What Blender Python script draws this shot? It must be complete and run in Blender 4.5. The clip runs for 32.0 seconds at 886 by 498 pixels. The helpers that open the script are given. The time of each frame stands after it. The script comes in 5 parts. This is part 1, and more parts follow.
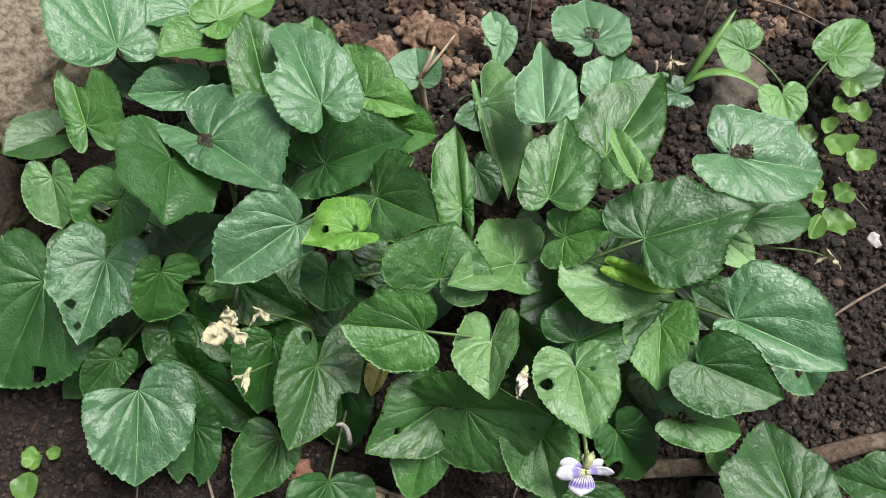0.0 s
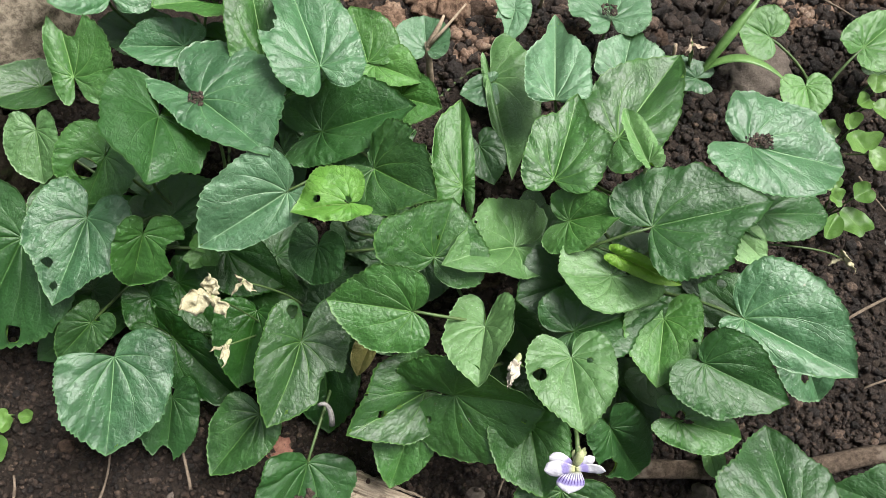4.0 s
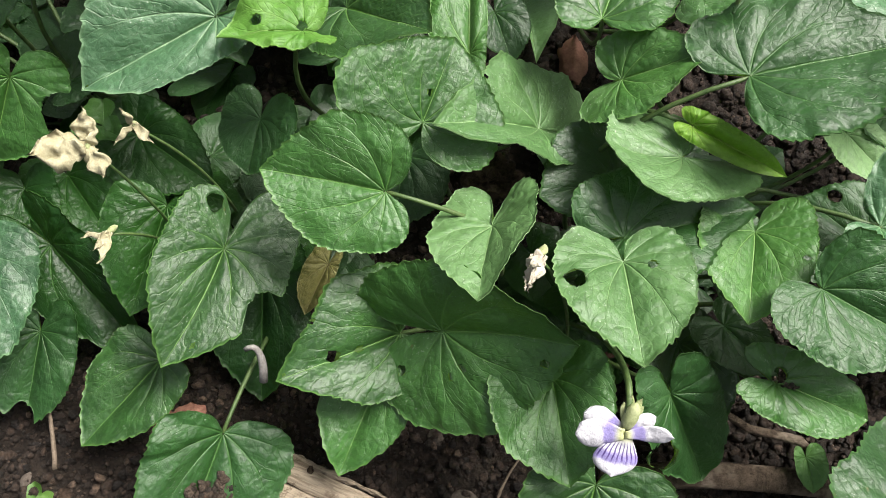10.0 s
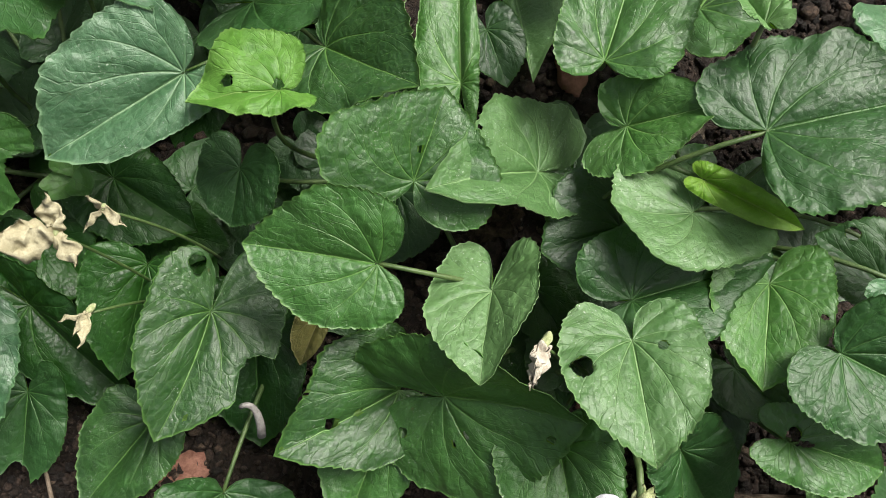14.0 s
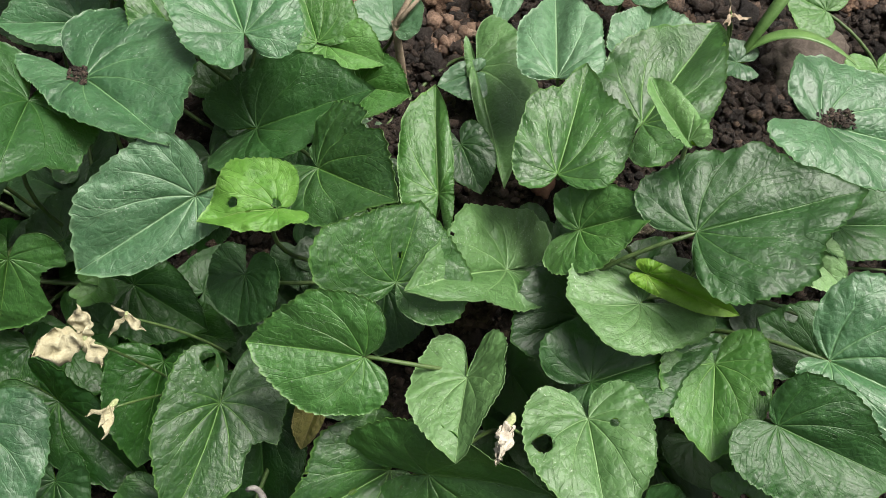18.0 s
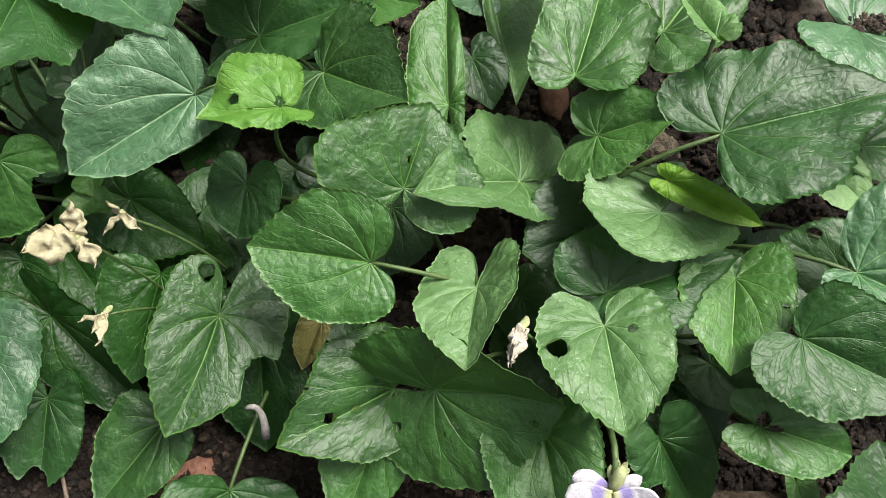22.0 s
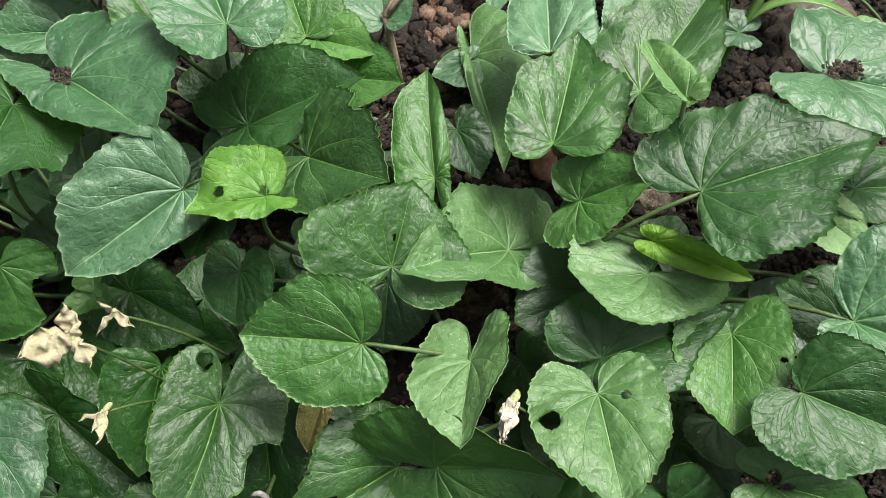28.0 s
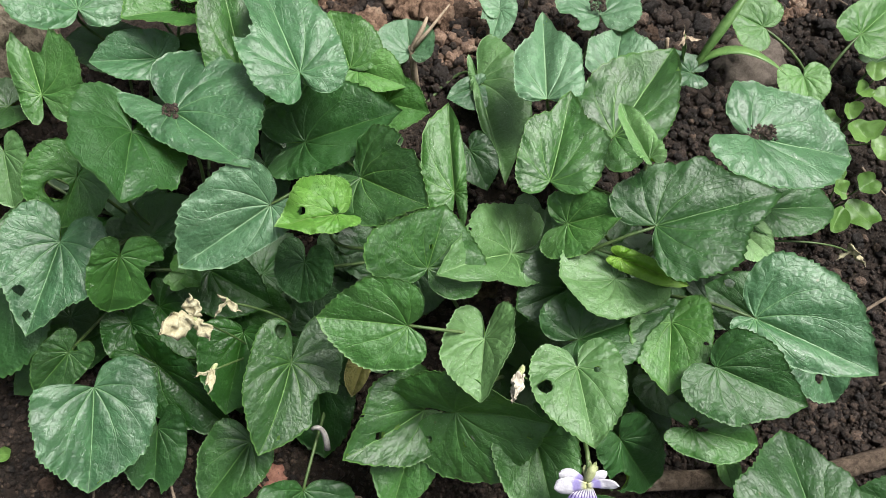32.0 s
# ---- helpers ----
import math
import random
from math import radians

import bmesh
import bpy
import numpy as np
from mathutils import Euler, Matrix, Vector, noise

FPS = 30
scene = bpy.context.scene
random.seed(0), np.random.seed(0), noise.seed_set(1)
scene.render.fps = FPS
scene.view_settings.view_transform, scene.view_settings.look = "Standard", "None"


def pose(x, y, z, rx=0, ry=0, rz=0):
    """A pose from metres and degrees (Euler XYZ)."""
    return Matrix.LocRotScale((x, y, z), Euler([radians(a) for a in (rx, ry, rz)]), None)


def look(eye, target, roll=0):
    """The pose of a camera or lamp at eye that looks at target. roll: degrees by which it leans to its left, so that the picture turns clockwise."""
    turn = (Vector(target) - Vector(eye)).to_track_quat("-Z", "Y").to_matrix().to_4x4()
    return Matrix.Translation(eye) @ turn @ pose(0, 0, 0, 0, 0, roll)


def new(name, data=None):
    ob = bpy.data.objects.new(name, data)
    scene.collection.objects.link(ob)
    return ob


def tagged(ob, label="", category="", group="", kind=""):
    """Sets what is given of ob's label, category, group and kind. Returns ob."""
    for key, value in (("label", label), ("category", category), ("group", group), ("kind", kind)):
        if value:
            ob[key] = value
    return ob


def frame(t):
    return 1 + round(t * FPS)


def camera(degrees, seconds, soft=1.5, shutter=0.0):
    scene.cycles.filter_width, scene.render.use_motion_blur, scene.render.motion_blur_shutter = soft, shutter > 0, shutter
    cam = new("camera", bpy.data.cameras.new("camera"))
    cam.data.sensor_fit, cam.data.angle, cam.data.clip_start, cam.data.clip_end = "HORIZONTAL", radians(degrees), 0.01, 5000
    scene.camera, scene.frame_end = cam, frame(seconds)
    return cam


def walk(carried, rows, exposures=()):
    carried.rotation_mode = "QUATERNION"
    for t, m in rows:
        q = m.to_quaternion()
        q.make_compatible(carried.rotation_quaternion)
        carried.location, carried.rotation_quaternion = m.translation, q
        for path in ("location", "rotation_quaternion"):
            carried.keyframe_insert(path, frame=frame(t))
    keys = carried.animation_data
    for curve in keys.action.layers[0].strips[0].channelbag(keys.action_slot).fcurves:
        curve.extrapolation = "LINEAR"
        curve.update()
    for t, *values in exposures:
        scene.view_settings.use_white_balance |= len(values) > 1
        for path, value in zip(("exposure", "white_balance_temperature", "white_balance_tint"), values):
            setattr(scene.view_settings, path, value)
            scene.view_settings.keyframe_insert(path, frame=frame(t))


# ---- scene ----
cam = camera(57.15, 32.0, soft=0.7)
# seconds, eye x y z in metres, turn rx ry rz in degrees
ROWS = [
    (0, -0.0000, -0.0000, 0.4100, 15.01, -0.00, 0.00),
    (0.5, 0.0025, -0.0023, 0.4091, 15.67, -0.05, -0.04),
    (1, 0.0031, -0.0037, 0.4060, 15.51, -0.19, 0.15),
    (1.5, 0.0039, -0.0057, 0.4085, 15.35, -0.33, 0.44),
    (2, 0.0028, -0.0052, 0.4020, 15.11, -0.31, 0.78),
    (2.5, 0.0034, -0.0041, 0.3966, 14.96, -0.31, 0.83),
    (4.5, 0.0041, 0.0019, 0.3884, 13.88, -0.51, 3.82),
    (5, 0.0078, -0.0069, 0.3540, 14.28, -0.61, 4.24),
    (5.5, 0.0063, -0.0181, 0.3140, 19.33, -0.86, 5.87),
    (6, 0.0105, -0.0235, 0.2938, 23.36, -1.14, 7.13),
    (6.5, 0.0088, -0.0262, 0.2775, 24.14, -1.16, 7.32),
    (7, 0.0109, -0.0234, 0.2650, 24.32, -1.40, 7.64),
    (7.5, 0.0101, -0.0253, 0.2705, 24.38, -1.37, 7.63),
    (8, 0.0095, -0.0240, 0.2735, 23.01, -1.49, 7.63),
    (8.5, 0.0088, -0.0220, 0.2751, 20.79, -1.32, 7.51),
    (9, 0.0098, -0.0189, 0.2778, 19.77, -1.31, 7.12),
    (9.5, 0.0103, -0.0166, 0.2790, 19.19, -1.14, 6.85),
    (10, 0.0115, -0.0319, 0.2728, 20.04, -1.33, 6.27),
    (10.5, 0.0152, -0.0648, 0.2333, 23.24, -1.15, 6.11),
    (11, 0.0189, -0.0590, 0.2264, 25.58, -1.11, 6.13),
    (11.5, 0.0142, -0.0497, 0.2278, 26.71, -1.04, 6.19),
    (12, 0.0121, -0.0413, 0.2325, 26.09, -1.05, 6.17),
    (12.5, 0.0098, -0.0325, 0.2439, 21.75, -0.99, 6.43),
    (13, 0.0080, -0.0079, 0.2628, 18.86, -1.20, 5.84),
    (13.5, 0.0070, 0.0092, 0.2734, 15.64, -0.91, 4.76),
    (14, 0.0077, 0.0121, 0.2732, 13.42, -0.86, 4.12),
    (14.5, 0.0075, 0.0143, 0.2766, 13.50, -0.96, 3.60),
    (15, 0.0092, 0.0118, 0.2809, 16.71, -0.93, 2.90),
    (15.5, 0.0181, 0.0168, 0.2861, 18.16, -0.50, 2.77),
    (17.5, 0.0186, 0.0098, 0.2996, 19.01, 0.43, 3.00),
    (18, 0.0181, 0.0092, 0.3029, 19.07, 0.59, 2.75),
    (18.5, 0.0155, 0.0072, 0.3059, 19.07, 0.71, 2.72),
    (19, 0.0164, 0.0097, 0.3024, 19.15, 0.81, 2.74),
    (19.5, 0.0163, 0.0093, 0.3025, 19.02, 0.74, 2.70),
    (20, 0.0171, 0.0097, 0.3003, 18.80, 0.77, 2.71),
    (20.5, 0.0180, 0.0095, 0.3003, 18.58, 0.70, 2.70),
    (21, 0.0171, 0.0073, 0.3020, 18.21, 0.72, 2.71),
    (21.5, 0.0149, 0.0020, 0.2954, 18.45, 0.39, 2.68),
    (22, 0.0156, -0.0075, 0.2863, 17.66, 0.22, 3.53),
    (22.5, 0.0228, -0.0425, 0.2798, 23.04, 1.45, 5.46),
    (23, 0.0270, -0.0590, 0.2544, 26.24, 2.60, 4.86),
    (23.5, 0.0249, -0.0664, 0.2402, 26.68, 2.57, 5.39),
    (24, 0.0274, -0.0683, 0.2326, 26.22, 2.10, 5.39),
    (24.5, 0.0375, -0.0740, 0.2275, 27.48, 2.11, 5.77),
    (26.5, 0.0416, -0.0598, 0.2119, 33.18, 3.56, 5.59),
    (27, 0.0305, -0.0348, 0.2365, 27.37, 2.44, 3.39),
    (27.5, 0.0292, -0.0271, 0.2474, 25.87, 1.78, 1.59),
    (28, 0.0269, -0.0017, 0.2887, 21.33, 3.49, 0.47),
    (28.5, 0.0105, 0.0072, 0.3193, 21.04, 2.91, 1.48),
    (29, 0.0048, 0.0096, 0.3453, 11.68, 1.60, 3.94),
    (29.5, 0.0029, 0.0094, 0.3942, 9.35, 0.98, 4.20),
    (30, 0.0159, 0.0035, 0.3932, 12.72, -0.23, -0.02),
    (30.5, 0.0041, 0.0024, 0.3895, 15.09, -0.85, -0.36),
    (31, 0.0055, 0.0036, 0.3828, 15.37, -0.93, -0.31),
    (31.5, 0.0035, 0.0018, 0.3789, 15.32, -0.66, 0.51),
    (32, 0.0022, 0.0028, 0.3762, 15.15, -0.58, 0.72),
]
walk(cam, [(t, pose(*r)) for t, *r in ROWS], exposures=[(0.0, 1.2, 6500, 10.0), (4.5, 1.32, 6500, 10.0), (6.0, 1.3, 6750, 10.0), (9.5, 1.34, 6750, 10.0), (11.0, 1.48, 6750, 10.0), (12.3, 1.54, 6750, 10.0), (14.0, 1.07, 6750, 10.0), (22.0, 1.23, 6750, 10.0), (23.0, 1.46, 6750, 10.0), (27.0, 1.51, 6750, 10.0), (28.2, 1.22, 6650, 10.0), (32.0, 1.2, 6500, 10.0)])

# ---- world and light: an overcast midday ----
SUN_ELEVATION, SUN_AZIMUTH = radians(60), radians(55)
world = bpy.data.worlds.new("overcast_sky")
scene.world = world
world.use_nodes = True
wn = world.node_tree
sky = wn.nodes.new("ShaderNodeTexSky")
sky.sky_type, sky.sun_disc = "NISHITA", False
sky.sun_elevation, sky.sun_rotation = SUN_ELEVATION, SUN_AZIMUTH
sky.air_density, sky.dust_density = 1.0, 4.0
haze = wn.nodes.new("ShaderNodeHueSaturation")
haze.inputs["Saturation"].default_value = 0.35
wn.links.new(sky.outputs[0], haze.inputs["Color"])
# an overcast sky is brightest overhead and a third as bright at the horizon
way = wn.nodes.new("ShaderNodeTexCoord")
axes = wn.nodes.new("ShaderNodeSeparateXYZ")
wn.links.new(way.outputs["Generated"], axes.inputs[0])
rise = wn.nodes.new("ShaderNodeMapRange")
rise.inputs[1].default_value, rise.inputs[2].default_value, rise.inputs[3].default_value, rise.inputs[4].default_value = 0.0, 1.0, 0.35, 1.5
wn.links.new(axes.outputs[2], rise.inputs[0])
cloud = wn.nodes.new("ShaderNodeVectorMath")
cloud.operation = "SCALE"
wn.links.new(haze.outputs[0], cloud.inputs[0])
wn.links.new(rise.outputs[0], cloud.inputs["Scale"])
wn.links.new(cloud.outputs[0], wn.nodes["Background"].inputs[0])
wn.nodes["Background"].inputs[1].default_value = 0.056
sun_data = bpy.data.lights.new("sun", "SUN")
sun_data.energy, sun_data.angle, sun_data.color = 3.3, radians(28), (1.0, 0.98, 0.94)
sun = new("sun", sun_data)
sun.matrix_world = look((2 * math.sin(SUN_AZIMUTH) * math.cos(SUN_ELEVATION), 2 * math.cos(SUN_AZIMUTH) * math.cos(SUN_ELEVATION), 2 * math.sin(SUN_ELEVATION)), (0, 0, 0))


# ---- materials ----
class Nodes:
    """A small helper to write node materials in a few lines."""

    def __init__(self, name):
        self.mat = bpy.data.materials.new(name)
        self.mat.use_nodes = True
        self.tree = self.mat.node_tree
        self.bsdf = self.tree.nodes["Principled BSDF"]
        self.out = self.tree.nodes["Material Output"]

    def put(self, socket, value):
        if isinstance(value, bpy.types.NodeSocket):
            self.tree.links.new(value, socket)
        elif isinstance(value, tuple) and len(value) == 3 and socket.type == "RGBA":
            socket.default_value = (*value, 1)
        else:
            socket.default_value = value

    def add(self, kind, ins=None, **props):
        n = self.tree.nodes.new(kind)
        for k, v in props.items():
            setattr(n, k, v)
        for k, v in (ins or {}).items():
            self.put(n.inputs[k], v)
        return n

    def math(self, op, a, b=0.0, c=0.0):
        return self.add("ShaderNodeMath", {0: a, 1: b, 2: c}, operation=op).outputs[0]

    def mix(self, f, a, b):
        n = self.add("ShaderNodeMix", data_type="RGBA")
        self.put(n.inputs[0], f), self.put(n.inputs[6], a), self.put(n.inputs[7], b)
        return n.outputs[2]

    def step(self, v, lo, hi, to_lo=0.0, to_hi=1.0):
        return self.add("ShaderNodeMapRange", {0: v, 1: lo, 2: hi, 3: to_lo, 4: to_hi}, interpolation_type="SMOOTHSTEP").outputs[0]

    def coords(self):
        return self.add("ShaderNodeTexCoord").outputs["Object"]

    def noise(self, scale, detail=3.0, rough=0.6, vec=None):
        return self.add("ShaderNodeTexNoise", {"Vector": vec or self.coords(), "Scale": scale, "Detail": detail, "Roughness": rough}).outputs[0]

    def voronoi(self, scale, feature="F1", vec=None):
        return self.add("ShaderNodeTexVoronoi", {"Vector": vec or self.coords(), "Scale": scale}, feature=feature).outputs[0]

    def random(self):
        return self.add("ShaderNodeObjectInfo").outputs["Random"]

    def bump(self, height, distance, strength=1.0):
        n = self.add("ShaderNodeBump", {"Height": height, "Distance": distance, "Strength": strength})
        self.put(self.bsdf.inputs["Normal"], n.outputs[0])
        return n.outputs[0]

    def finish(self, colour, rough, spec=0.5):
        self.put(self.bsdf.inputs["Base Color"], colour)
        self.put(self.bsdf.inputs["Roughness"], rough)
        self.put(self.bsdf.inputs["Specular IOR Level"], spec)
        return self.mat


def leaf_material(name, deep, bright, vein, rough=0.45, spec=0.5, clear=0.14, glow=(0.5, 0.88, 0.2), sheen_specks=0.5, relief=1.0):
    """A violet leaf: main veins from the leaf's own vein map, side veins, a net of small veins, blotches, painted
    patches of sheen and dust flecks.
    """
    n = Nodes(name)
    uv = n.add("ShaderNodeUVMap", uv_map="vein").outputs[0]
    parts = n.add("ShaderNodeSeparateXYZ", {0: uv})
    idx, r = parts.outputs[0], parts.outputs[1]
    ribs = n.add("ShaderNodeSeparateXYZ", {0: n.add("ShaderNodeUVMap", uv_map="rib").outputs[0]})
    wob, rnd = n.noise(75.0, 3.0), n.random()
    bent = n.math("ADD", idx, n.math("MULTIPLY", n.math("SUBTRACT", n.noise(45.0, 2.0), 0.5), n.step(r, 0.05, 0.8, 0.0, 0.5)))
    near = n.math("PINGPONG", bent, 0.5)
    count = n.math("FLOOR", n.math("ADD", bent, 0.5))
    side = n.math("MULTIPLY", near, ribs.outputs[1])
    thick = n.math("MULTIPLY_ADD", r, -0.0052, 0.0078)
    fan = n.math("SUBTRACT", 1.0, n.step(n.math("DIVIDE", side, thick), 0.3, 1.4))
    fan = n.math("MULTIPLY", fan, n.step(r, 1.0, 0.35, 0.12, 0.85))
    fan = n.math("MULTIPLY", fan, n.step(count, 1.5, 4.5, 1.0, 0.35))
    midrib = n.math("SUBTRACT", 1.0, n.step(n.math("DIVIDE", n.math("ABSOLUTE", ribs.outputs[0]), n.math("MULTIPLY_ADD", r, -0.0095, 0.0125)), 0.35, 1.3))
    main = n.math("MAXIMUM", fan, midrib)
    slant = n.math("ADD", n.math("MULTIPLY", r, 5.0), n.math("ADD", n.math("MULTIPLY", near, -4.0), n.math("ADD", n.math("MULTIPLY", count, 0.37), n.math("MULTIPLY", rnd, 7.0))))
    branch = n.math("PINGPONG", n.math("ADD", slant, n.math("MULTIPLY", wob, 2.6)), 0.5)
    twig = n.math("MULTIPLY", n.math("SUBTRACT", 1.0, n.step(branch, 0.02, 0.11)), n.step(r, 0.2, 0.5))
    twig = n.math("MULTIPLY", twig, n.step(n.noise(110.0, 2.0), 0.35, 0.6))
    net = n.voronoi(420.0, "DISTANCE_TO_EDGE")
    mesh_lines = n.math("SUBTRACT", 1.0, n.step(net, 0.0, 0.16))
    big, small, tiny = n.noise(70.0, 4.0), n.noise(620.0, 4.0, 0.7), n.noise(2600.0, 3.0, 0.7)
    tone = n.math("ADD", n.math("MULTIPLY", big, 0.75), n.math("MULTIPLY", rnd, 0.4))
    base = n.mix(n.step(tone, 0.4, 0.72), deep, bright)
    base = n.mix(n.step(small, 0.42, 0.7, 0.0, 0.5), base, tuple(0.4 * c for c in deep))
    base = n.mix(n.step(tiny, 0.5, 0.72, 0.0, 0.25), base, tuple(min(1.6 * c, 0.6) for c in bright))
    lines = n.math("MAXIMUM", n.math("MULTIPLY", main, 0.66), n.math("MULTIPLY", twig, 0.14))
    lines = n.math("MAXIMUM", lines, n.math("MULTIPLY", mesh_lines, 0.1))
    lines = n.math("MAXIMUM", lines, n.step(r, 0.972, 0.995, 0.0, 0.5))
    col = n.mix(lines, base, vein)
    # pale patches of sheen painted into the base colour
    sheen_film = n.math("MULTIPLY", n.step(n.noise(38.0, 4.0, 0.6), 0.5, 0.78), n.step(n.noise(200.0, 3.0, 0.6), 0.2, 0.75))
    col = n.mix(n.math("MULTIPLY", sheen_film, 0.3 * sheen_specks), col, (0.26, 0.4, 0.25))
    scar = n.math("MULTIPLY", n.step(n.noise(240.0, 2.0), 0.7, 0.74), n.step(n.noise(34.0, 2.0), 0.5, 0.6))
    col = n.mix(n.math("MULTIPLY", scar, 0.7), col, (0.1, 0.075, 0.03))
    dust = n.math("MULTIPLY", n.step(n.noise(2000.0, 1.0), 0.665, 0.72), n.step(n.noise(60.0, 2.0), 0.47, 0.66))
    col = n.mix(n.math("MULTIPLY", dust, min(1.0, 1.5 * sheen_specks)), col, (0.52, 0.57, 0.46))
    height = n.math("SUBTRACT", n.math("MULTIPLY", n.math("POWER", net, 0.8), 0.42), n.math("ADD", n.math("MULTIPLY", main, 0.42), n.math("MULTIPLY", twig, 0.2)))
    height = n.math("ADD", height, n.math("MULTIPLY", n.noise(190.0, 2.0), 1.5))
    height = n.math("ADD", height, n.math("ADD", n.math("MULTIPLY", small, 0.28), n.math("MULTIPLY", tiny, 0.12)))
    norm = n.bump(height, 0.0005 * relief, 1.0)
    rg = n.math("ADD", n.math("MULTIPLY", n.noise(90.0, 3.0), 0.2), rough - 0.1)
    n.finish(col, rg, spec)
    thin = n.add("ShaderNodeBsdfTranslucent", {"Color": n.mix(n.math("MULTIPLY", lines, 0.5), glow, col), "Normal": norm})
    both = n.add("ShaderNodeMixShader", {0: clear, 1: n.bsdf.outputs[0], 2: thin.outputs[0]})
    n.put(n.out.inputs[0], both.outputs[0])
    return n.mat


LEAF = {
    "mid": leaf_material("leaf_green", (0.0090, 0.0470, 0.0062), (0.0310, 0.1150, 0.0165), (0.125, 0.265, 0.055), rough=0.50, spec=0.72, sheen_specks=0.4),
    "dark": leaf_material("leaf_dark_green", (0.0050, 0.0310, 0.0055), (0.0155, 0.0680, 0.0120), (0.065, 0.160, 0.036), rough=0.50, spec=0.6, sheen_specks=0.3),
    "blue": leaf_material("leaf_blue_green", (0.0115, 0.0560, 0.0175), (0.0370, 0.1240, 0.0440), (0.145, 0.290, 0.115), rough=0.50, spec=0.85, sheen_specks=0.5),
    "light": leaf_material("leaf_light_green", (0.0270, 0.1060, 0.0130), (0.0690, 0.1850, 0.0340), (0.195, 0.355, 0.098), rough=0.52, spec=0.68, sheen_specks=0.4),
    "sage": leaf_material("leaf_sage_green", (0.0410, 0.1160, 0.0260), (0.0920, 0.1920, 0.0630), (0.215, 0.360, 0.140), rough=0.52, spec=0.7, sheen_specks=0.5),
    "pale": leaf_material("leaf_pale_green", (0.08, 0.19, 0.05), (0.165, 0.3, 0.115), (0.3, 0.44, 0.22), rough=0.55),
    "grey": leaf_material("leaf_grey_green", (0.0400, 0.1160, 0.0480), (0.0900, 0.2000, 0.0980), (0.230, 0.370, 0.195), rough=0.52, spec=0.8, sheen_specks=0.6),
    "lime": leaf_material("leaf_young_green", (0.045, 0.16, 0.016), (0.115, 0.27, 0.04), (0.27, 0.43, 0.12), rough=0.5, clear=0.28, sheen_specks=0.1),
    # light shining through the leaf is put into this brighter base colour
    "bright": leaf_material("leaf_backlit_yellow_green", (0.12, 0.27, 0.018), (0.22, 0.40, 0.045), (0.34, 0.48, 0.12), rough=0.5, clear=0.35, sheen_specks=0.1),
    "yellow": leaf_material("leaf_yellowed", (0.1, 0.09, 0.02), (0.22, 0.2, 0.06), (0.3, 0.28, 0.12), rough=0.6),
    # for wet leaves, and as painted shade on the low leaves beneath
    "wet": leaf_material("leaf_wet_shaded_dark_green", (0.0060, 0.0340, 0.0045), (0.0150, 0.0620, 0.0085), (0.052, 0.135, 0.026), rough=0.38, spec=0.36, sheen_specks=0.2),
}
UNDER = leaf_material("leaf_underside", (0.07, 0.16, 0.03), (0.13, 0.24, 0.06), (0.19, 0.3, 0.1), rough=0.6, clear=0.6, glow=(0.4, 0.62, 0.06), sheen_specks=0.1)


def simple(name, a, b, rough=0.8, scale=200.0, bump=0.0004, spec=0.3, third=None):
    n = Nodes(name)
    big, fine = n.noise(scale, 5.0, 0.65), n.noise(scale * 6, 4.0, 0.7)
    f = n.step(n.math("ADD", n.math("MULTIPLY", big, 0.7), n.math("MULTIPLY", fine, 0.3)), 0.35, 0.65)
    col = n.mix(f, a, b)
    if third:
        col = n.mix(n.step(n.noise(scale * 0.25, 3.0), 0.55, 0.68), col, third)
    col = n.mix(n.math("MULTIPLY", n.random(), 0.3), col, tuple(0.6 * c for c in a))
    n.bump(n.math("ADD", big, n.math("MULTIPLY", fine, 0.6)), bump)
    return n.finish(col, rough, spec)


SOIL = simple("dark_soil", (0.009, 0.0056, 0.0037), (0.047, 0.031, 0.0215), 0.8, 420.0, 0.0034, 0.3, (0.06, 0.044, 0.031))
CLOD = simple("brown_soil_clod", (0.022, 0.0145, 0.01), (0.11, 0.073, 0.053), 0.92, 220.0, 0.0018, 0.15, (0.12, 0.085, 0.062))
REDCLOD = simple("reddish_soil_clod", (0.07, 0.042, 0.028), (0.3, 0.195, 0.135), 0.92, 260.0, 0.0026, 0.15, (0.34, 0.24, 0.17))
ROCK = simple("tan_rock", (0.12, 0.097, 0.07), (0.5, 0.42, 0.32), 0.92, 330.0, 0.004, 0.15, (0.1, 0.082, 0.06))
GREYSTONE = simple("grey_brown_stone", (0.06, 0.047, 0.038), (0.14, 0.115, 0.095), 0.85, 160.0, 0.0012)
MOSSROCK = simple("crumbling_brown_rock", (0.028, 0.023, 0.016), (0.095, 0.076, 0.054), 0.95, 420.0, 0.003, 0.1, (0.06, 0.07, 0.03))
STEM = simple("green_stem", (0.04, 0.08, 0.02), (0.09, 0.14, 0.042), 0.5, 300.0, 0.0002, 0.5)
DRYSTEM = simple("dry_stem", (0.2, 0.15, 0.1), (0.42, 0.34, 0.25), 0.8, 300.0, 0.0002)
CREAM = simple("withered_petal", (0.29, 0.26, 0.155), (0.49, 0.455, 0.31), 0.75, 250.0, 0.0005)
BELL = simple("withered_white_petal", (0.36, 0.31, 0.24), (0.56, 0.53, 0.44), 0.75, 250.0, 0.0004)
GRASS = simple("grass_blade", (0.065, 0.15, 0.03), (0.125, 0.235, 0.065), 0.45, 250.0, 0.0001, 0.5)


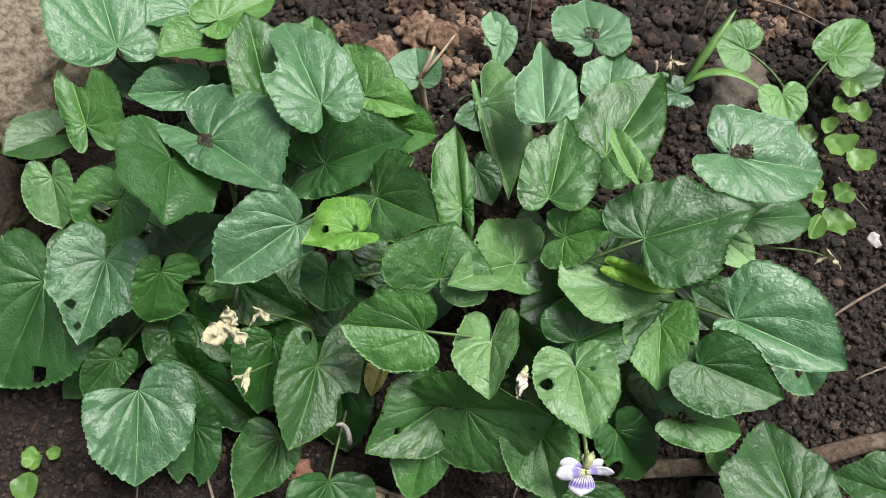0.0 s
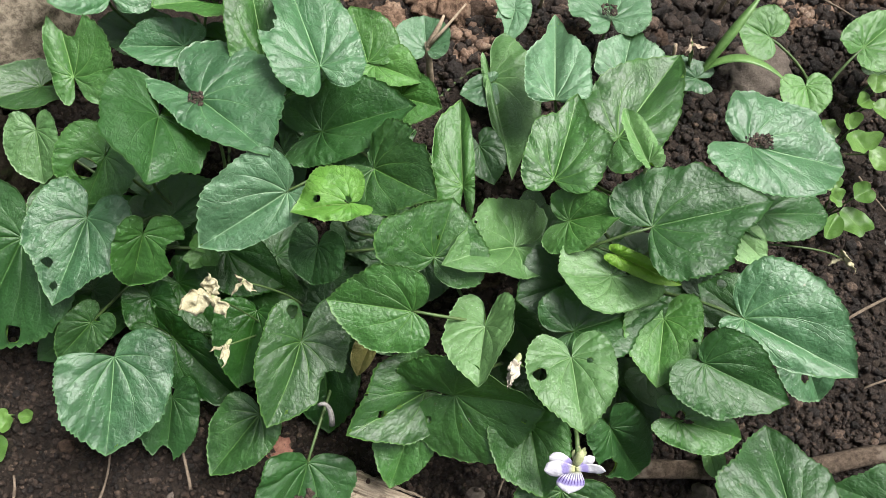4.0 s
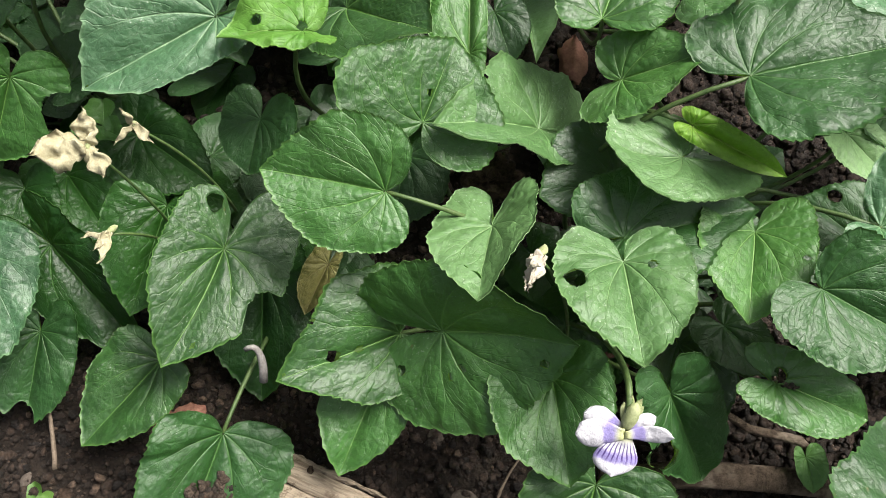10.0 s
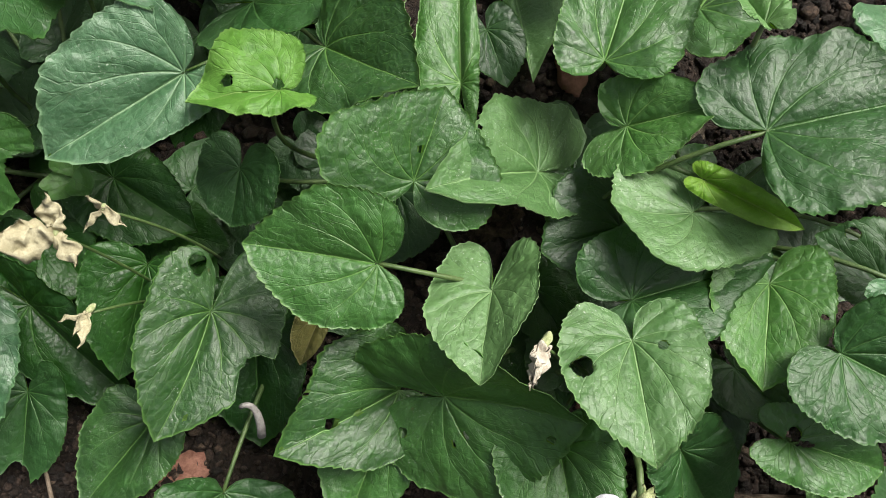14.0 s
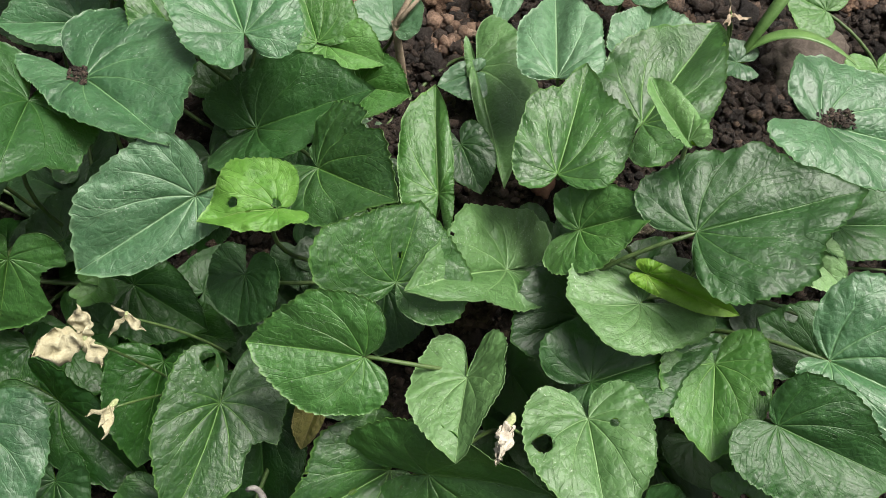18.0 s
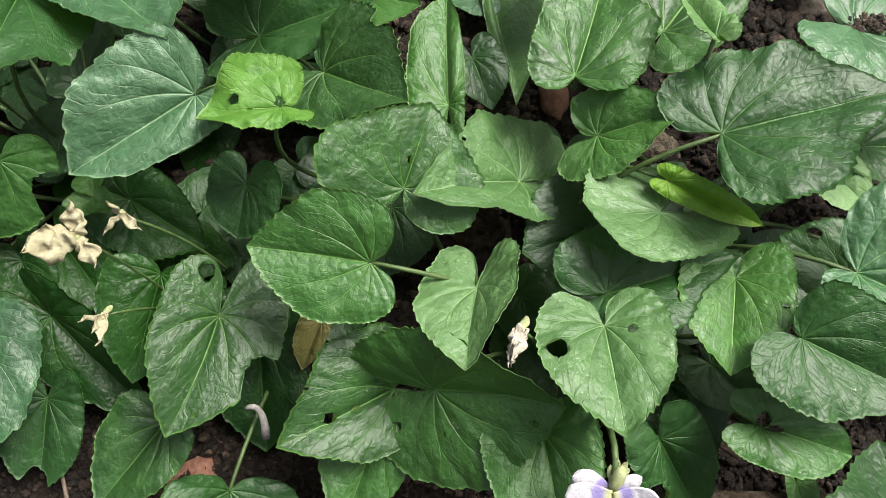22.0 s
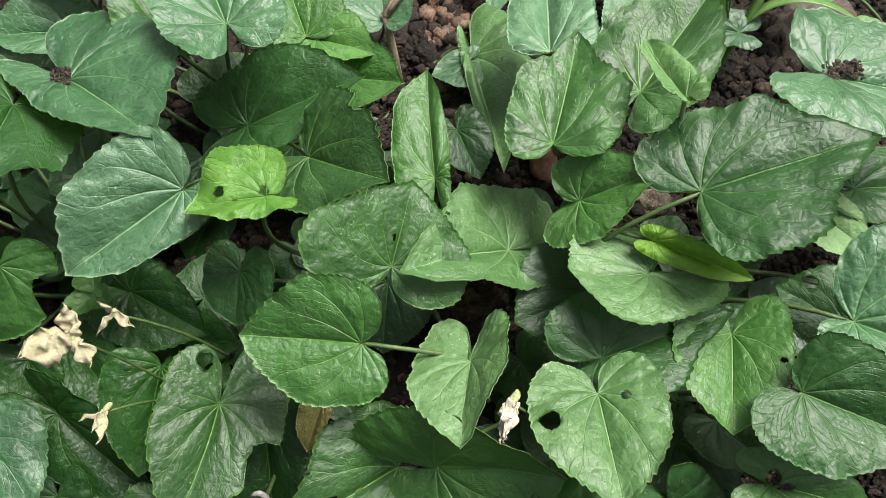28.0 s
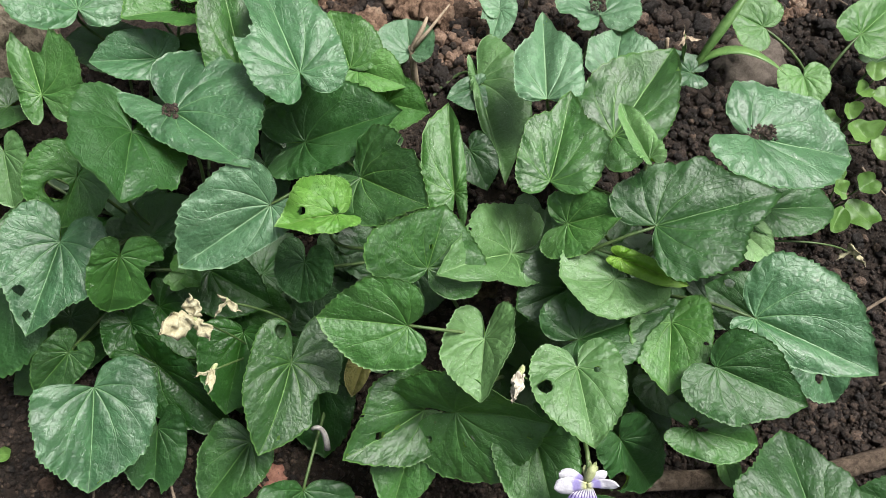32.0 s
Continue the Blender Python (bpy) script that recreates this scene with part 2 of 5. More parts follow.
# ---- geometry helpers ----
def part(name, bm, material, parent, label=""):
    me = bpy.data.meshes.new(name)
    bm.to_mesh(me)
    bm.free()
    for m in material if isinstance(material, (list, tuple)) else [material]:
        me.materials.append(m)
    for p in me.polygons:
        p.use_smooth = True
    ob = new(name, me)
    ob.parent = parent
    return tagged(ob, label)


def tube(points, r0, r1, sides=8, bumps=0.0):
    """A tapered round tube along points."""
    bm = bmesh.new()
    pts, rings = [Vector(p) for p in points], []
    for i, p in enumerate(pts):
        way = (pts[min(i + 1, len(pts) - 1)] - pts[max(i - 1, 0)]).normalized()
        a = way.orthogonal().normalized() if i == 0 else (a - way * a.dot(way)).normalized()
        b, f = way.cross(a), i / (len(pts) - 1)
        r = r0 + (r1 - r0) * f
        ring = []
        for k in range(sides):
            th = 2 * math.pi * k / sides
            rr = r * (1 + bumps * noise.noise(p * 300 + Vector((k * 1.7, 0, 0))))
            ring.append(bm.verts.new(p + a * rr * math.cos(th) + b * rr * math.sin(th)))
        rings.append(ring)
    for u, v in zip(rings, rings[1:]):
        for k in range(sides):
            bm.faces.new((u[k], u[(k + 1) % sides], v[(k + 1) % sides], v[k]))
    bm.faces.new(rings[0][::-1]), bm.faces.new(rings[-1])
    return bm


def bend(a, c, b, n=9):
    """Points on a curve from a to b drawn towards c."""
    a, b, c = Vector(a), Vector(b), Vector(c)
    return [a * (1 - f) ** 2 + c * 2 * f * (1 - f) + b * f * f for f in (i / (n - 1) for i in range(n))]


def soil_height(x, y):
    mound = 0.024 * math.exp(-(((x - 0.01) / 0.13) ** 2 + ((y - 0.14) / 0.09) ** 2))
    return mound - 0.006 + 0.006 * noise.noise(Vector((x * 14, y * 14, 3))) + 0.0035 * noise.noise(Vector((x * 60, y * 60, 7)))


# outline of one half of a heart-shaped leaf: across in half widths, along in lengths
HALF = [(0.0, 1.0), (0.17, 0.925), (0.45, 0.8), (0.75, 0.61), (0.94, 0.4), (1.01, 0.19), (1.0, 0.0), (0.9, -0.16), (0.66, -0.25), (0.38, -0.26), (0.14, -0.2), (0.035, -0.1), (0.008, -0.02)]


def half_outline(width, lobe, mid, blunt):
    """Angle and radius, in leaf lengths, from tip to sinus."""
    pts = []
    for i, (x, y) in enumerate(HALF):
        yy = y + mid * (1 - abs(y - 0.2) / 0.8) if y > 0 else y * lobe / 0.25 + mid * max(0, 1 + y / 0.25) * 0.75
        xx = x * width * (1 + blunt * (0.5 if 0 < i < 4 else 0))
        pts.append((xx, yy))
    fine = []
    for i in range(len(pts) - 1):
        p0, p1, p2, p3 = pts[max(i - 1, 0)], pts[i], pts[i + 1], pts[min(i + 2, len(pts) - 1)]
        for k in range(10):
            f = k / 10
            q = [0.5 * (2 * b + (c - a) * f + (2 * a - 5 * b + 4 * c - d) * f * f + (3 * b - a - 3 * c + d) * f ** 3) for a, b, c, d in zip(p0, p1, p2, p3)]
            fine.append((math.atan2(max(q[0], 0), q[1]), math.hypot(*q)))
    fine.append((math.atan2(pts[-1][0], pts[-1][1]), math.hypot(*pts[-1])))
    ang = np.maximum.accumulate(np.array([a for a, _ in fine]))
    return ang + np.arange(len(ang)) * 1e-6, np.array([r for _, r in fine])


def vein_field(x, y):
    """Running number of the vein and the gap between veins at a place on the blade, in leaf lengths:
    the veins fan out from the stalk and curve towards the tip."""
    way, far = math.atan2(abs(x), y), math.hypot(x, y)
    ease = max(0.3, 1 - 0.55 * far * max(0.0, math.cos(way * 0.5)))
    return way / ease / 0.6, 0.6 * far * ease


CROWN = {}


def pair(v):
    return v if isinstance(v, tuple) else (v, v)


def leaf(plant, at, turn, length, left, right, fold=0.1, mid=0.0, look_of="mid", lobe=0.34, blunt=0.0, droop=0.08, bow=0.0, wave=0.05, holes=(), bites=(), seed=0, stalk=0.0008, label="", cols=104, rings=16, sink=None, show=False):
    """One leaf of a violet plant: a heart-shaped blade with sunk veins, toothed edge and real thickness, and its stalk.
    fold and lobe may differ for the left and right half; bow bends the midrib sideways.
    holes: (across, along, radius) in metres; bites: (angle, half angle, depth) cut from the edge."""
    m = pose(*at, *turn)
    rnd = random.Random(seed)
    folds, lobes, halves = pair(fold), pair(lobe), (left, right)
    curves = [half_outline(halves[k] / length, lobes[k], mid, blunt) for k in (0, 1)]
    teeth = 21 + seed % 5
    n = 2 * cols + 1
    verts, data = [], []
    rim = []
    for i in range(-cols, cols + 1):
        k, sign, f = (0, -1, -i / cols) if i < 0 else (1, 1, i / cols)
        ang, rad = curves[k]
        th = f * ang[-1]
        rho = float(np.interp(th, ang, rad))
        saw = (teeth * f ** 0.9 + 0.9 * noise.noise(Vector((f * 9, sign * 3, seed * 1.7))) + seed * 0.37) % 1.0
        tooth = (1 - saw / 0.72 if saw < 0.72 else (saw - 0.72) / 0.28) - 0.5
        tooth *= (1 + 0.7 * noise.noise(Vector((f * 21, sign, seed)))) * min(1.0, f * 14) * min(1.0, (1 - f) * 9)
        lump_in = 0.035 * noise.noise(Vector((f * 4 * sign + seed, seed * 0.37, 1))) + 0.014 * noise.noise(Vector((f * 13 * sign, seed * 0.91, 2)))
        lump_in *= min(1.0, f * 5)
        cut = 1.0
        for ba, bw, bd in bites:
            d = abs(th * sign - radians(ba)) / radians(bw)
            if d < 1:
                cut *= 1 - bd * math.sqrt(1 - d * d) * (1 + 0.25 * noise.noise(Vector((f * 40, seed, 4))))
        flare = noise.noise(Vector((f * 8 * sign + seed * 1.9, 0.5, seed * 0.3))) + 0.5 * noise.noise(Vector((f * 19 * sign + seed, 1.5, seed * 0.6)))
        rim.append((k, sign, th, rho, tooth, lump_in, cut, flare))
    for j in range(rings + 1):
        r = (j / rings) ** 0.8
        for k, sign, th, rho, tooth, lump_in, cut, flare in rim:
            edge = 1 + 0.034 * tooth * max(0.0, r - 0.86) * 7 + lump_in * r
            edge *= 1 - (1 - cut) * r * r
            rv = max(r, 0.03) * rho * edge
            vx, vy = math.sin(th) * rv * sign, math.cos(th) * rv
            x, y = math.sin(th) * rho * r * edge * sign * length, math.cos(th) * rho * r * edge * length
            idx, gap = vein_field(vx, vy)
            near = abs(idx - round(idx))
            lateral = abs(x) / halves[k]
            ahead = max(y, 0) / length
            z = folds[k] * halves[k] * lateral ** 1.4 - droop * length * ahead ** 2 + length * 0.06 * math.sin(math.pi * min(lateral * 0.85, 1.0))
            puff = 0.8 + 0.8 * noise.noise(Vector((idx * 0.9 + sign * 3, r * 3.0, seed * 1.3)))
            z += length * 0.022 * (math.sin(math.pi * near) - 0.5) * min(1.0, gap / 0.14) * puff * (1 - r ** 2.5)
            z -= length * 0.012 * math.exp(-((vx / 0.03) ** 2)) * (1 - r) * (1 if vy > 0 else 0.3)
            px, py = x / length, y / length
            z += length * 0.02 * r * noise.noise(Vector((px * 6, py * 6, seed * 2.1)))
            z += length * 0.009 * noise.noise(Vector((px * 17, py * 17, seed * 1.1)))
            z += wave * length * r * r * noise.noise(Vector((px * 2.6 + seed, py * 2.6, seed * 0.7)))
            z += length * 0.11 * max(0.0, r - 0.62) * flare
            for hx, hy, hr in holes:
                d = math.hypot(x - hx, y - hy)
                rr = hr * (1 + 0.45 * noise.noise(Vector((math.atan2(y - hy, x - hx) * 1.3, hx * 900, hy * 900))))
                if 1e-6 < d < rr:
                    x, y = hx + (x - hx) / d * rr, hy + (y - hy) / d * rr
            verts.append((x + bow * length * (max(y, 0) / length) ** 2, y, z))
            data.append((idx, r, vx, gap, x, y))
    info = np.array(data)

    def kept(ids):
        cx, cy = info[ids, 4].mean(), info[ids, 5].mean()
        return not any(math.hypot(cx - hx, cy - hy) < hr * 0.93 for hx, hy, hr in holes)

    faces = []
    for j in range(rings):
        for i in range(n - 1):
            quad = [j * n + i, j * n + i + 1, (j + 1) * n + i + 1, (j + 1) * n + i]
            if not holes or kept(quad):
                faces.append(quad)
    top_count = len(faces)
    # the underside is a sheet just below, with fewer rings
    low, rows = len(verts), list(range(0, rings + 1, 2))
    for j in rows:
        for i in range(n):
            x, y, z = verts[j * n + i]
            verts.append((x, y, z - 0.0007 + 0.0004 * j / rings))
            data.append(data[j * n + i])
    info = np.array(data)
    for b in range(len(rows) - 1):
        for i in range(n - 1):
            u = low + b * n + i
            quad = [u + n, u + n + 1, u + 1, u]
            if not holes or kept(quad):
                faces.append(quad)
    under_count = len(faces)
    for i in range(n - 1):
        a, u = rings * n + i, low + (len(rows) - 1) * n + i
        if not holes or kept([a, a + 1]):
            faces.append([a, u, u + 1, a + 1])
    me = bpy.data.meshes.new("leaf")
    me.from_pydata(verts, [], faces)
    loops = np.empty(len(me.loops), np.int32)
    me.loops.foreach_get("vertex_index", loops)
    for name, cols_of in (("vein", (0, 1)), ("rib", (2, 3))):
        me.uv_layers.new(name=name).data.foreach_set("uv", info[loops][:, cols_of].astype(np.float32).ravel())
    me.materials.append(LEAF[look_of]), me.materials.append(UNDER)
    me.polygons.foreach_set("material_index", [1 if top_count <= i < under_count else 0 for i in range(len(faces))])
    me.polygons.foreach_set("use_smooth", [True] * len(faces))
    crown = CROWN[plant]
    ob = new("leaf", me)
    ob.parent = crown
    tagged(ob, label)
    ob.matrix_basis = Matrix.Translation(-crown.location) @ m
    base = Vector(at)
    foot = sink and Vector(sink) or crown.location + Vector((rnd.uniform(-0.012, 0.012), rnd.uniform(-0.01, 0.01), 0))
    foot.z = min(soil_height(foot.x, foot.y) - 0.002, base.z - 0.004)
    back = m.to_3x3() @ Vector((0, -1, 0))
    reach = (base - foot).length
    down = m.to_3x3() @ Vector((0, 0.25, -1))
    knee = base + back * reach * 0.55 + Vector((0, 0, -0.08 * reach)) if show else base + down * reach * 0.5
    inv = m.inverted()
    path = [inv @ p for p in bend(base + m.to_3x3() @ Vector((0, 0.0006, -0.0007)), knee, foot, 11)]
    part("stalk", tube(path, stalk * 0.8, stalk * 1.15, 7), STEM, ob)
    return ob


def violet(key, x, y, label):
    e = new("violet_plant")
    e.location = (x, y, soil_height(x, y))
    e.empty_display_size = 0.02
    CROWN[key] = tagged(e, label, "plant", "violet plants")
    return e


# ---- ground ----
def axis_steps(fine_lo, fine_hi, step, far):
    mid_part = list(np.arange(fine_lo, fine_hi + step / 2, step))
    grow, out = step * 1.6, []
    while sum(out) < far:
        out.append(grow)
        grow *= 1.6
    lo, hi = [], []
    for g in out:
        lo.append((lo[-1] if lo else fine_lo) - g)
        hi.append((hi[-1] if hi else fine_hi) + g)
    return lo[::-1] + mid_part + hi


def crumbly(x, y):
    """Crumbs and cracks of loose soil."""
    big, fine = noise.noise(Vector((x * 95, y * 95, 2))), noise.noise(Vector((x * 210, y * 210, 5)))
    return 0.0045 * (0.4 - abs(big)) + 0.003 * (0.35 - abs(fine)) + 0.0012 * noise.noise(Vector((x * 430, y * 430, 8)))


xs, ys = axis_steps(-0.29, 0.29, 0.0022, 300), axis_steps(-0.13, 0.31, 0.0022, 300)
verts = [(x, y, soil_height(x, y) + crumbly(x, y)) for y in ys for x in xs]
nx = len(xs)
faces = [(j * nx + i, j * nx + i + 1, (j + 1) * nx + i + 1, (j + 1) * nx + i) for j in range(len(ys) - 1) for i in range(nx - 1)]
gm = bpy.data.meshes.new("ground")
gm.from_pydata(verts, [], faces)
gm.materials.append(SOIL)
for p in gm.polygons:
    p.use_smooth = True
tagged(new("ground", gm), "dark damp crumbly garden soil", "ground", kind="structure")

# ---- violet plants ----
violet("rear_left", -0.075, 0.165, "leafy violet clump with blue-green leaves near the rock")
violet("left", -0.115, 0.1, "dense violet clump with broad heart-shaped leaves beside the rock")
violet("front_left", -0.07, 0.05, "violet clump with dark wet leaves over the soil")
violet("centre", -0.005, 0.1, "violet clump with light green heart-shaped leaves")
violet("front", 0.03, 0.045, "violet clump with insect-bitten leaves and a white-violet flower")
violet("right", 0.065, 0.085, "violet clump with large overlapping blue-green leaves")
violet("rear_right", 0.055, 0.155, "violet clump with upright pale blue-green leaves")
violet("front_right", 0.16, -0.01, "violet clump of large dull green leaves behind the stick")
violet("far_right", 0.185, 0.18, "sparse young violet with small light green leaves")
leaf("rear_left", (-0.1526, 0.1903, 0.0665), (12.8, 28.1, 23.7), 0.0444, 0.0305, 0.0196, (0.17, 0.17), 0.06, "blue", seed=1, lobe=(0.20, 0.20), blunt=-0.00, droop=0.08, bow=-0.00)
leaf("rear_left", (-0.1218, 0.2129, 0.0600), (26.7, 10.2, 126.4), 0.0226, 0.0157, 0.0194, 0.17, 0.11, "blue", seed=2, lobe=0.34, blunt=0.00)
leaf("rear_left", (-0.1058, 0.2053, 0.0650), (-9.4, -13.2, -51.4), 0.0313, 0.0147, 0.0170, 0.23, -0.04, "light", seed=3, lobe=0.34, blunt=0.00)
leaf("rear_left", (-0.1084, 0.1936, 0.0620), (38.4, 11.0, 130.3), 0.0295, 0.0230, 0.0166, 0.33, 0.15, "light", seed=4, lobe=0.34, blunt=0.00)
leaf("rear_left", (-0.0525, 0.1513, 0.0880), (2.0, 14.0, 24.0), 0.0450, 0.0205, 0.0190, (0.20, 0.15), 0.12, "blue", seed=5, lobe=(0.28, 0.25), blunt=0.00, droop=0.08, bow=0.00, bites=[(-32, 14, 0.25)])
leaf("rear_left", (-0.0783, 0.1581, 0.0748), (18.8, 16.5, 18.3), 0.0421, 0.0150, 0.0150, (0.18, 0.17), 0.16, "mid", seed=6, lobe=(0.12, 0.22), blunt=0.19, droop=0.08, bow=-0.02)
leaf("rear_left", (-0.0621, 0.1839, 0.0550), (14.5, -0.4, 1.7), 0.0280, 0.0112, 0.0123, 0.18, 0.15, "mid", seed=7, lobe=0.34, blunt=0.00)
leaf("rear_left", (-0.0376, 0.1728, 0.0511), (17.9, 7.5, 22.4), 0.0267, 0.0143, 0.0156, (0.32, 0.32), 0.15, "light", seed=8, lobe=(0.12, 0.12), blunt=0.01, droop=0.08, bow=-0.00)
leaf("rear_left", (-0.0118, 0.1870, 0.0400), (0.0, -0.0, 6.7), 0.0183, 0.0145, 0.0116, 0.42, 0.09, "grey", seed=9, lobe=0.34, blunt=0.00)
leaf("rear_left", (-0.0338, 0.1724, 0.0500), (12.1, 2.5, -112.4), 0.0239, 0.0115, 0.0095, 0.30, 0.15, "light", seed=10, lobe=0.34, blunt=0.00)
leaf("rear_left", (-0.0216, 0.1590, 0.0450), (26.4, 7.2, -109.8), 0.0227, 0.0119, 0.0165, 0.33, 0.15, "light", seed=11, lobe=0.34, blunt=0.00)
leaf("centre", (-0.0557, 0.1381, 0.0500), (23.1, 1.5, -78.3), 0.0458, 0.0197, 0.0187, 0.34, 0.12, "dark", seed=12, lobe=0.34, blunt=0.00)
leaf("centre", (-0.0290, 0.1151, 0.0695), (32.7, 13.3, -117.1), 0.0370, 0.0220, 0.0178, (0.14, 0.17), 0.06, "mid", seed=13, lobe=(0.20, 0.40), blunt=0.03, droop=0.08, bow=-0.03, bites=[(-47, 8, 0.15)])
leaf("centre", (-0.0361, 0.0941, 0.0863), (7.0, 8.3, 101.3), 0.0230, 0.0084, 0.0142, (0.22, 0.24), -0.01, "lime", seed=14, lobe=(0.37, 0.29), blunt=-0.10, droop=0.09, bow=-0.02, wave=0.32, holes=[(0.0029, 0.0121, 0.0015), (0.0012, -0.0, 0.0014), (-0.0003, 0.0082, 0.0006)])
leaf("left", (-0.0617, 0.0989, 0.0816), (-7.9, -21.4, 128.4), 0.0428, 0.0117, 0.0211, (0.23, 0.28), 0.06, "grey", seed=15, lobe=(0.22, 0.17), blunt=0.22, droop=0.09, bow=0.01, show=True, sink=(-0.03, 0.11, 0))
leaf("left", (-0.1003, 0.1350, 0.0851), (16.4, -12.2, -128.7), 0.0425, 0.0306, 0.0141, (0.07, 0.12), 0.09, "blue", seed=16, lobe=(0.55, 0.50), blunt=0.07, droop=0.09, bow=0.03)
leaf("left", (-0.1158, 0.1266, 0.0854), (33.7, -31.3, 171.2), 0.0370, 0.0207, 0.0237, (0.07, 0.16), 0.13, "dark", seed=17, lobe=(0.49, 0.50), blunt=0.39, droop=0.05, bow=-0.02)
leaf("left", (-0.1643, 0.1518, 0.0634), (25.2, 1.2, 15.3), 0.0322, 0.0087, 0.0198, (0.24, 0.25), 0.16, "light", seed=18, lobe=(0.35, 0.40), blunt=0.06, droop=0.07, bow=-0.02, bites=[(9, 16, 0.45)])
leaf("left", (-0.1879, 0.1546, 0.0450), (24.9, 11.9, 129.0), 0.0242, 0.0192, 0.0138, 0.35, 0.15, "mid", seed=19, lobe=0.34, blunt=0.00)
leaf("left", (-0.1821, 0.1300, 0.0527), (-20.1, 0.6, -172.8), 0.0242, 0.0106, 0.0131, (0.18, 0.18), 0.17, "sage", seed=20, lobe=(0.33, 0.34), blunt=0.17, droop=0.08, bow=-0.00)
leaf("left", (-0.1471, 0.1174, 0.0586), (-20.0, -16.3, 163.5), 0.0232, 0.0152, 0.0184, (0.32, 0.34), 0.05, "mid", seed=21, lobe=(0.51, 0.53), blunt=0.11, droop=0.08, bow=0.01, holes=[(0.0053, 0.007, 0.0044)], bites=[(31, 10, 0.2)])
leaf("left", (-0.1502, 0.0892, 0.0590), (-2.4, -8.9, 166.0), 0.0393, 0.0205, 0.0207, (0.26, 0.25), 0.08, "blue", seed=22, lobe=(0.31, 0.32), blunt=-0.49, droop=0.08, bow=-0.00, holes=[(0.0072, 0.0227, 0.0022), (0.0022, 0.0312, 0.0014)])
leaf("left", (-0.1231, 0.0822, 0.0646), (-50.5, -31.6, -171.1), 0.0299, 0.0164, 0.0119, 0.17, 0.08, "mid", seed=23, lobe=0.35, blunt=0.00, bites=[(-68, 25, 0.45)])
leaf("left", (-0.1867, 0.0837, 0.0389), (-17.6, -5.1, 154.5), 0.0574, 0.0358, 0.0275, (0.17, 0.17), 0.14, "dark", seed=24, lobe=(0.34, 0.34), blunt=0.01, droop=0.08, bow=0.00, holes=[(-0.0181, 0.0387, 0.0041)])
leaf("left", (-0.1502, 0.0476, 0.0379), (-20.6, -23.7, 144.8), 0.0244, 0.0099, 0.0100, 0.17, -0.01, "mid", seed=25, lobe=0.40, blunt=0.00, holes=[(-0.0006, -0.0033, 0.0014)])
leaf("left", (-0.1369, 0.0332, 0.0405), (-7.4, -20.6, -174.5), 0.0423, 0.0238, 0.0226, (0.24, 0.25), 0.05, "blue", seed=26, lobe=(0.27, 0.04), blunt=0.23, droop=0.08, bow=0.03)
leaf("left", (-0.1169, 0.0185, 0.0180), (-21.8, -7.8, 177.4), 0.0327, 0.0131, 0.0143, 0.17, 0.15, "dark", seed=27, lobe=0.34, blunt=0.00, bites=[(2, 8, 0.25)])
leaf("front_left", (-0.0762, 0.0132, 0.0204), (-10.4, 1.1, 142.9), 0.0358, 0.0145, 0.0159, (0.18, 0.15), 0.09, "mid", seed=28, lobe=(0.13, 0.10), blunt=-0.17, droop=0.07, bow=0.00, show=True)
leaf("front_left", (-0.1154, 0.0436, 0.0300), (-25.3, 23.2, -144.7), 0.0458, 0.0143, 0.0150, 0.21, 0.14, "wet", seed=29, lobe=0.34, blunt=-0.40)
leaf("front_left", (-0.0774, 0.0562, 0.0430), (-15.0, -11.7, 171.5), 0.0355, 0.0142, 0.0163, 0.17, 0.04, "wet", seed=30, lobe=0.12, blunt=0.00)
leaf("front_left", (-0.0565, 0.0437, 0.0455), (-0.2, -23.9, 171.7), 0.0381, 0.0203, 0.0182, (0.20, 0.21), 0.00, "mid", seed=31, lobe=(0.55, 0.40), blunt=-0.14, droop=0.06, bow=0.12, holes=[(0.0075, -0.0115, 0.0027), (-0.0041, 0.0302, 0.0007)], bites=[(-49, 16, 0.3)])
leaf("centre", (-0.0087, 0.0542, 0.0760), (2.2, -30.1, 83.8), 0.0344, 0.0171, 0.0190, (0.15, 0.14), 0.15, "mid", seed=32, lobe=(0.22, 0.15), blunt=-0.12, droop=0.08, bow=-0.03, show=True, sink=(0.03, 0.065, 0))
leaf("centre", (-0.0524, 0.0842, 0.0516), (-24.8, 15.4, 161.8), 0.0176, 0.0157, 0.0127, (0.21, 0.16), 0.10, "dark", seed=33, lobe=(0.50, 0.50), blunt=-0.02, droop=0.09, bow=-0.00)
leaf("centre", (-0.0014, 0.0771, 0.0739), (25.0, 20.8, -8.8), 0.0252, 0.0268, 0.0212, (0.17, 0.19), -0.00, "mid", seed=34, lobe=(0.33, 0.34), blunt=-0.28, droop=0.08, bow=-0.01, holes=[(-0.0014, 0.0082, 0.0009)])
leaf("centre", (0.0320, 0.0873, 0.0591), (42.0, 3.9, 113.7), 0.0407, 0.0164, 0.0200, (0.28, 0.29), -0.01, "sage", seed=35, lobe=(0.40, 0.54), blunt=-0.37, droop=0.13, bow=-0.08, holes=[(0.0113, 0.0227, 0.0009)])
leaf("centre", (0.0206, 0.0512, 0.0680), (32.1, 26.4, -173.4), 0.0279, 0.0153, 0.0150, (0.39, 0.35), 0.04, "sage", seed=36, lobe=(0.41, 0.53), blunt=-0.03, droop=0.07, bow=-0.02)
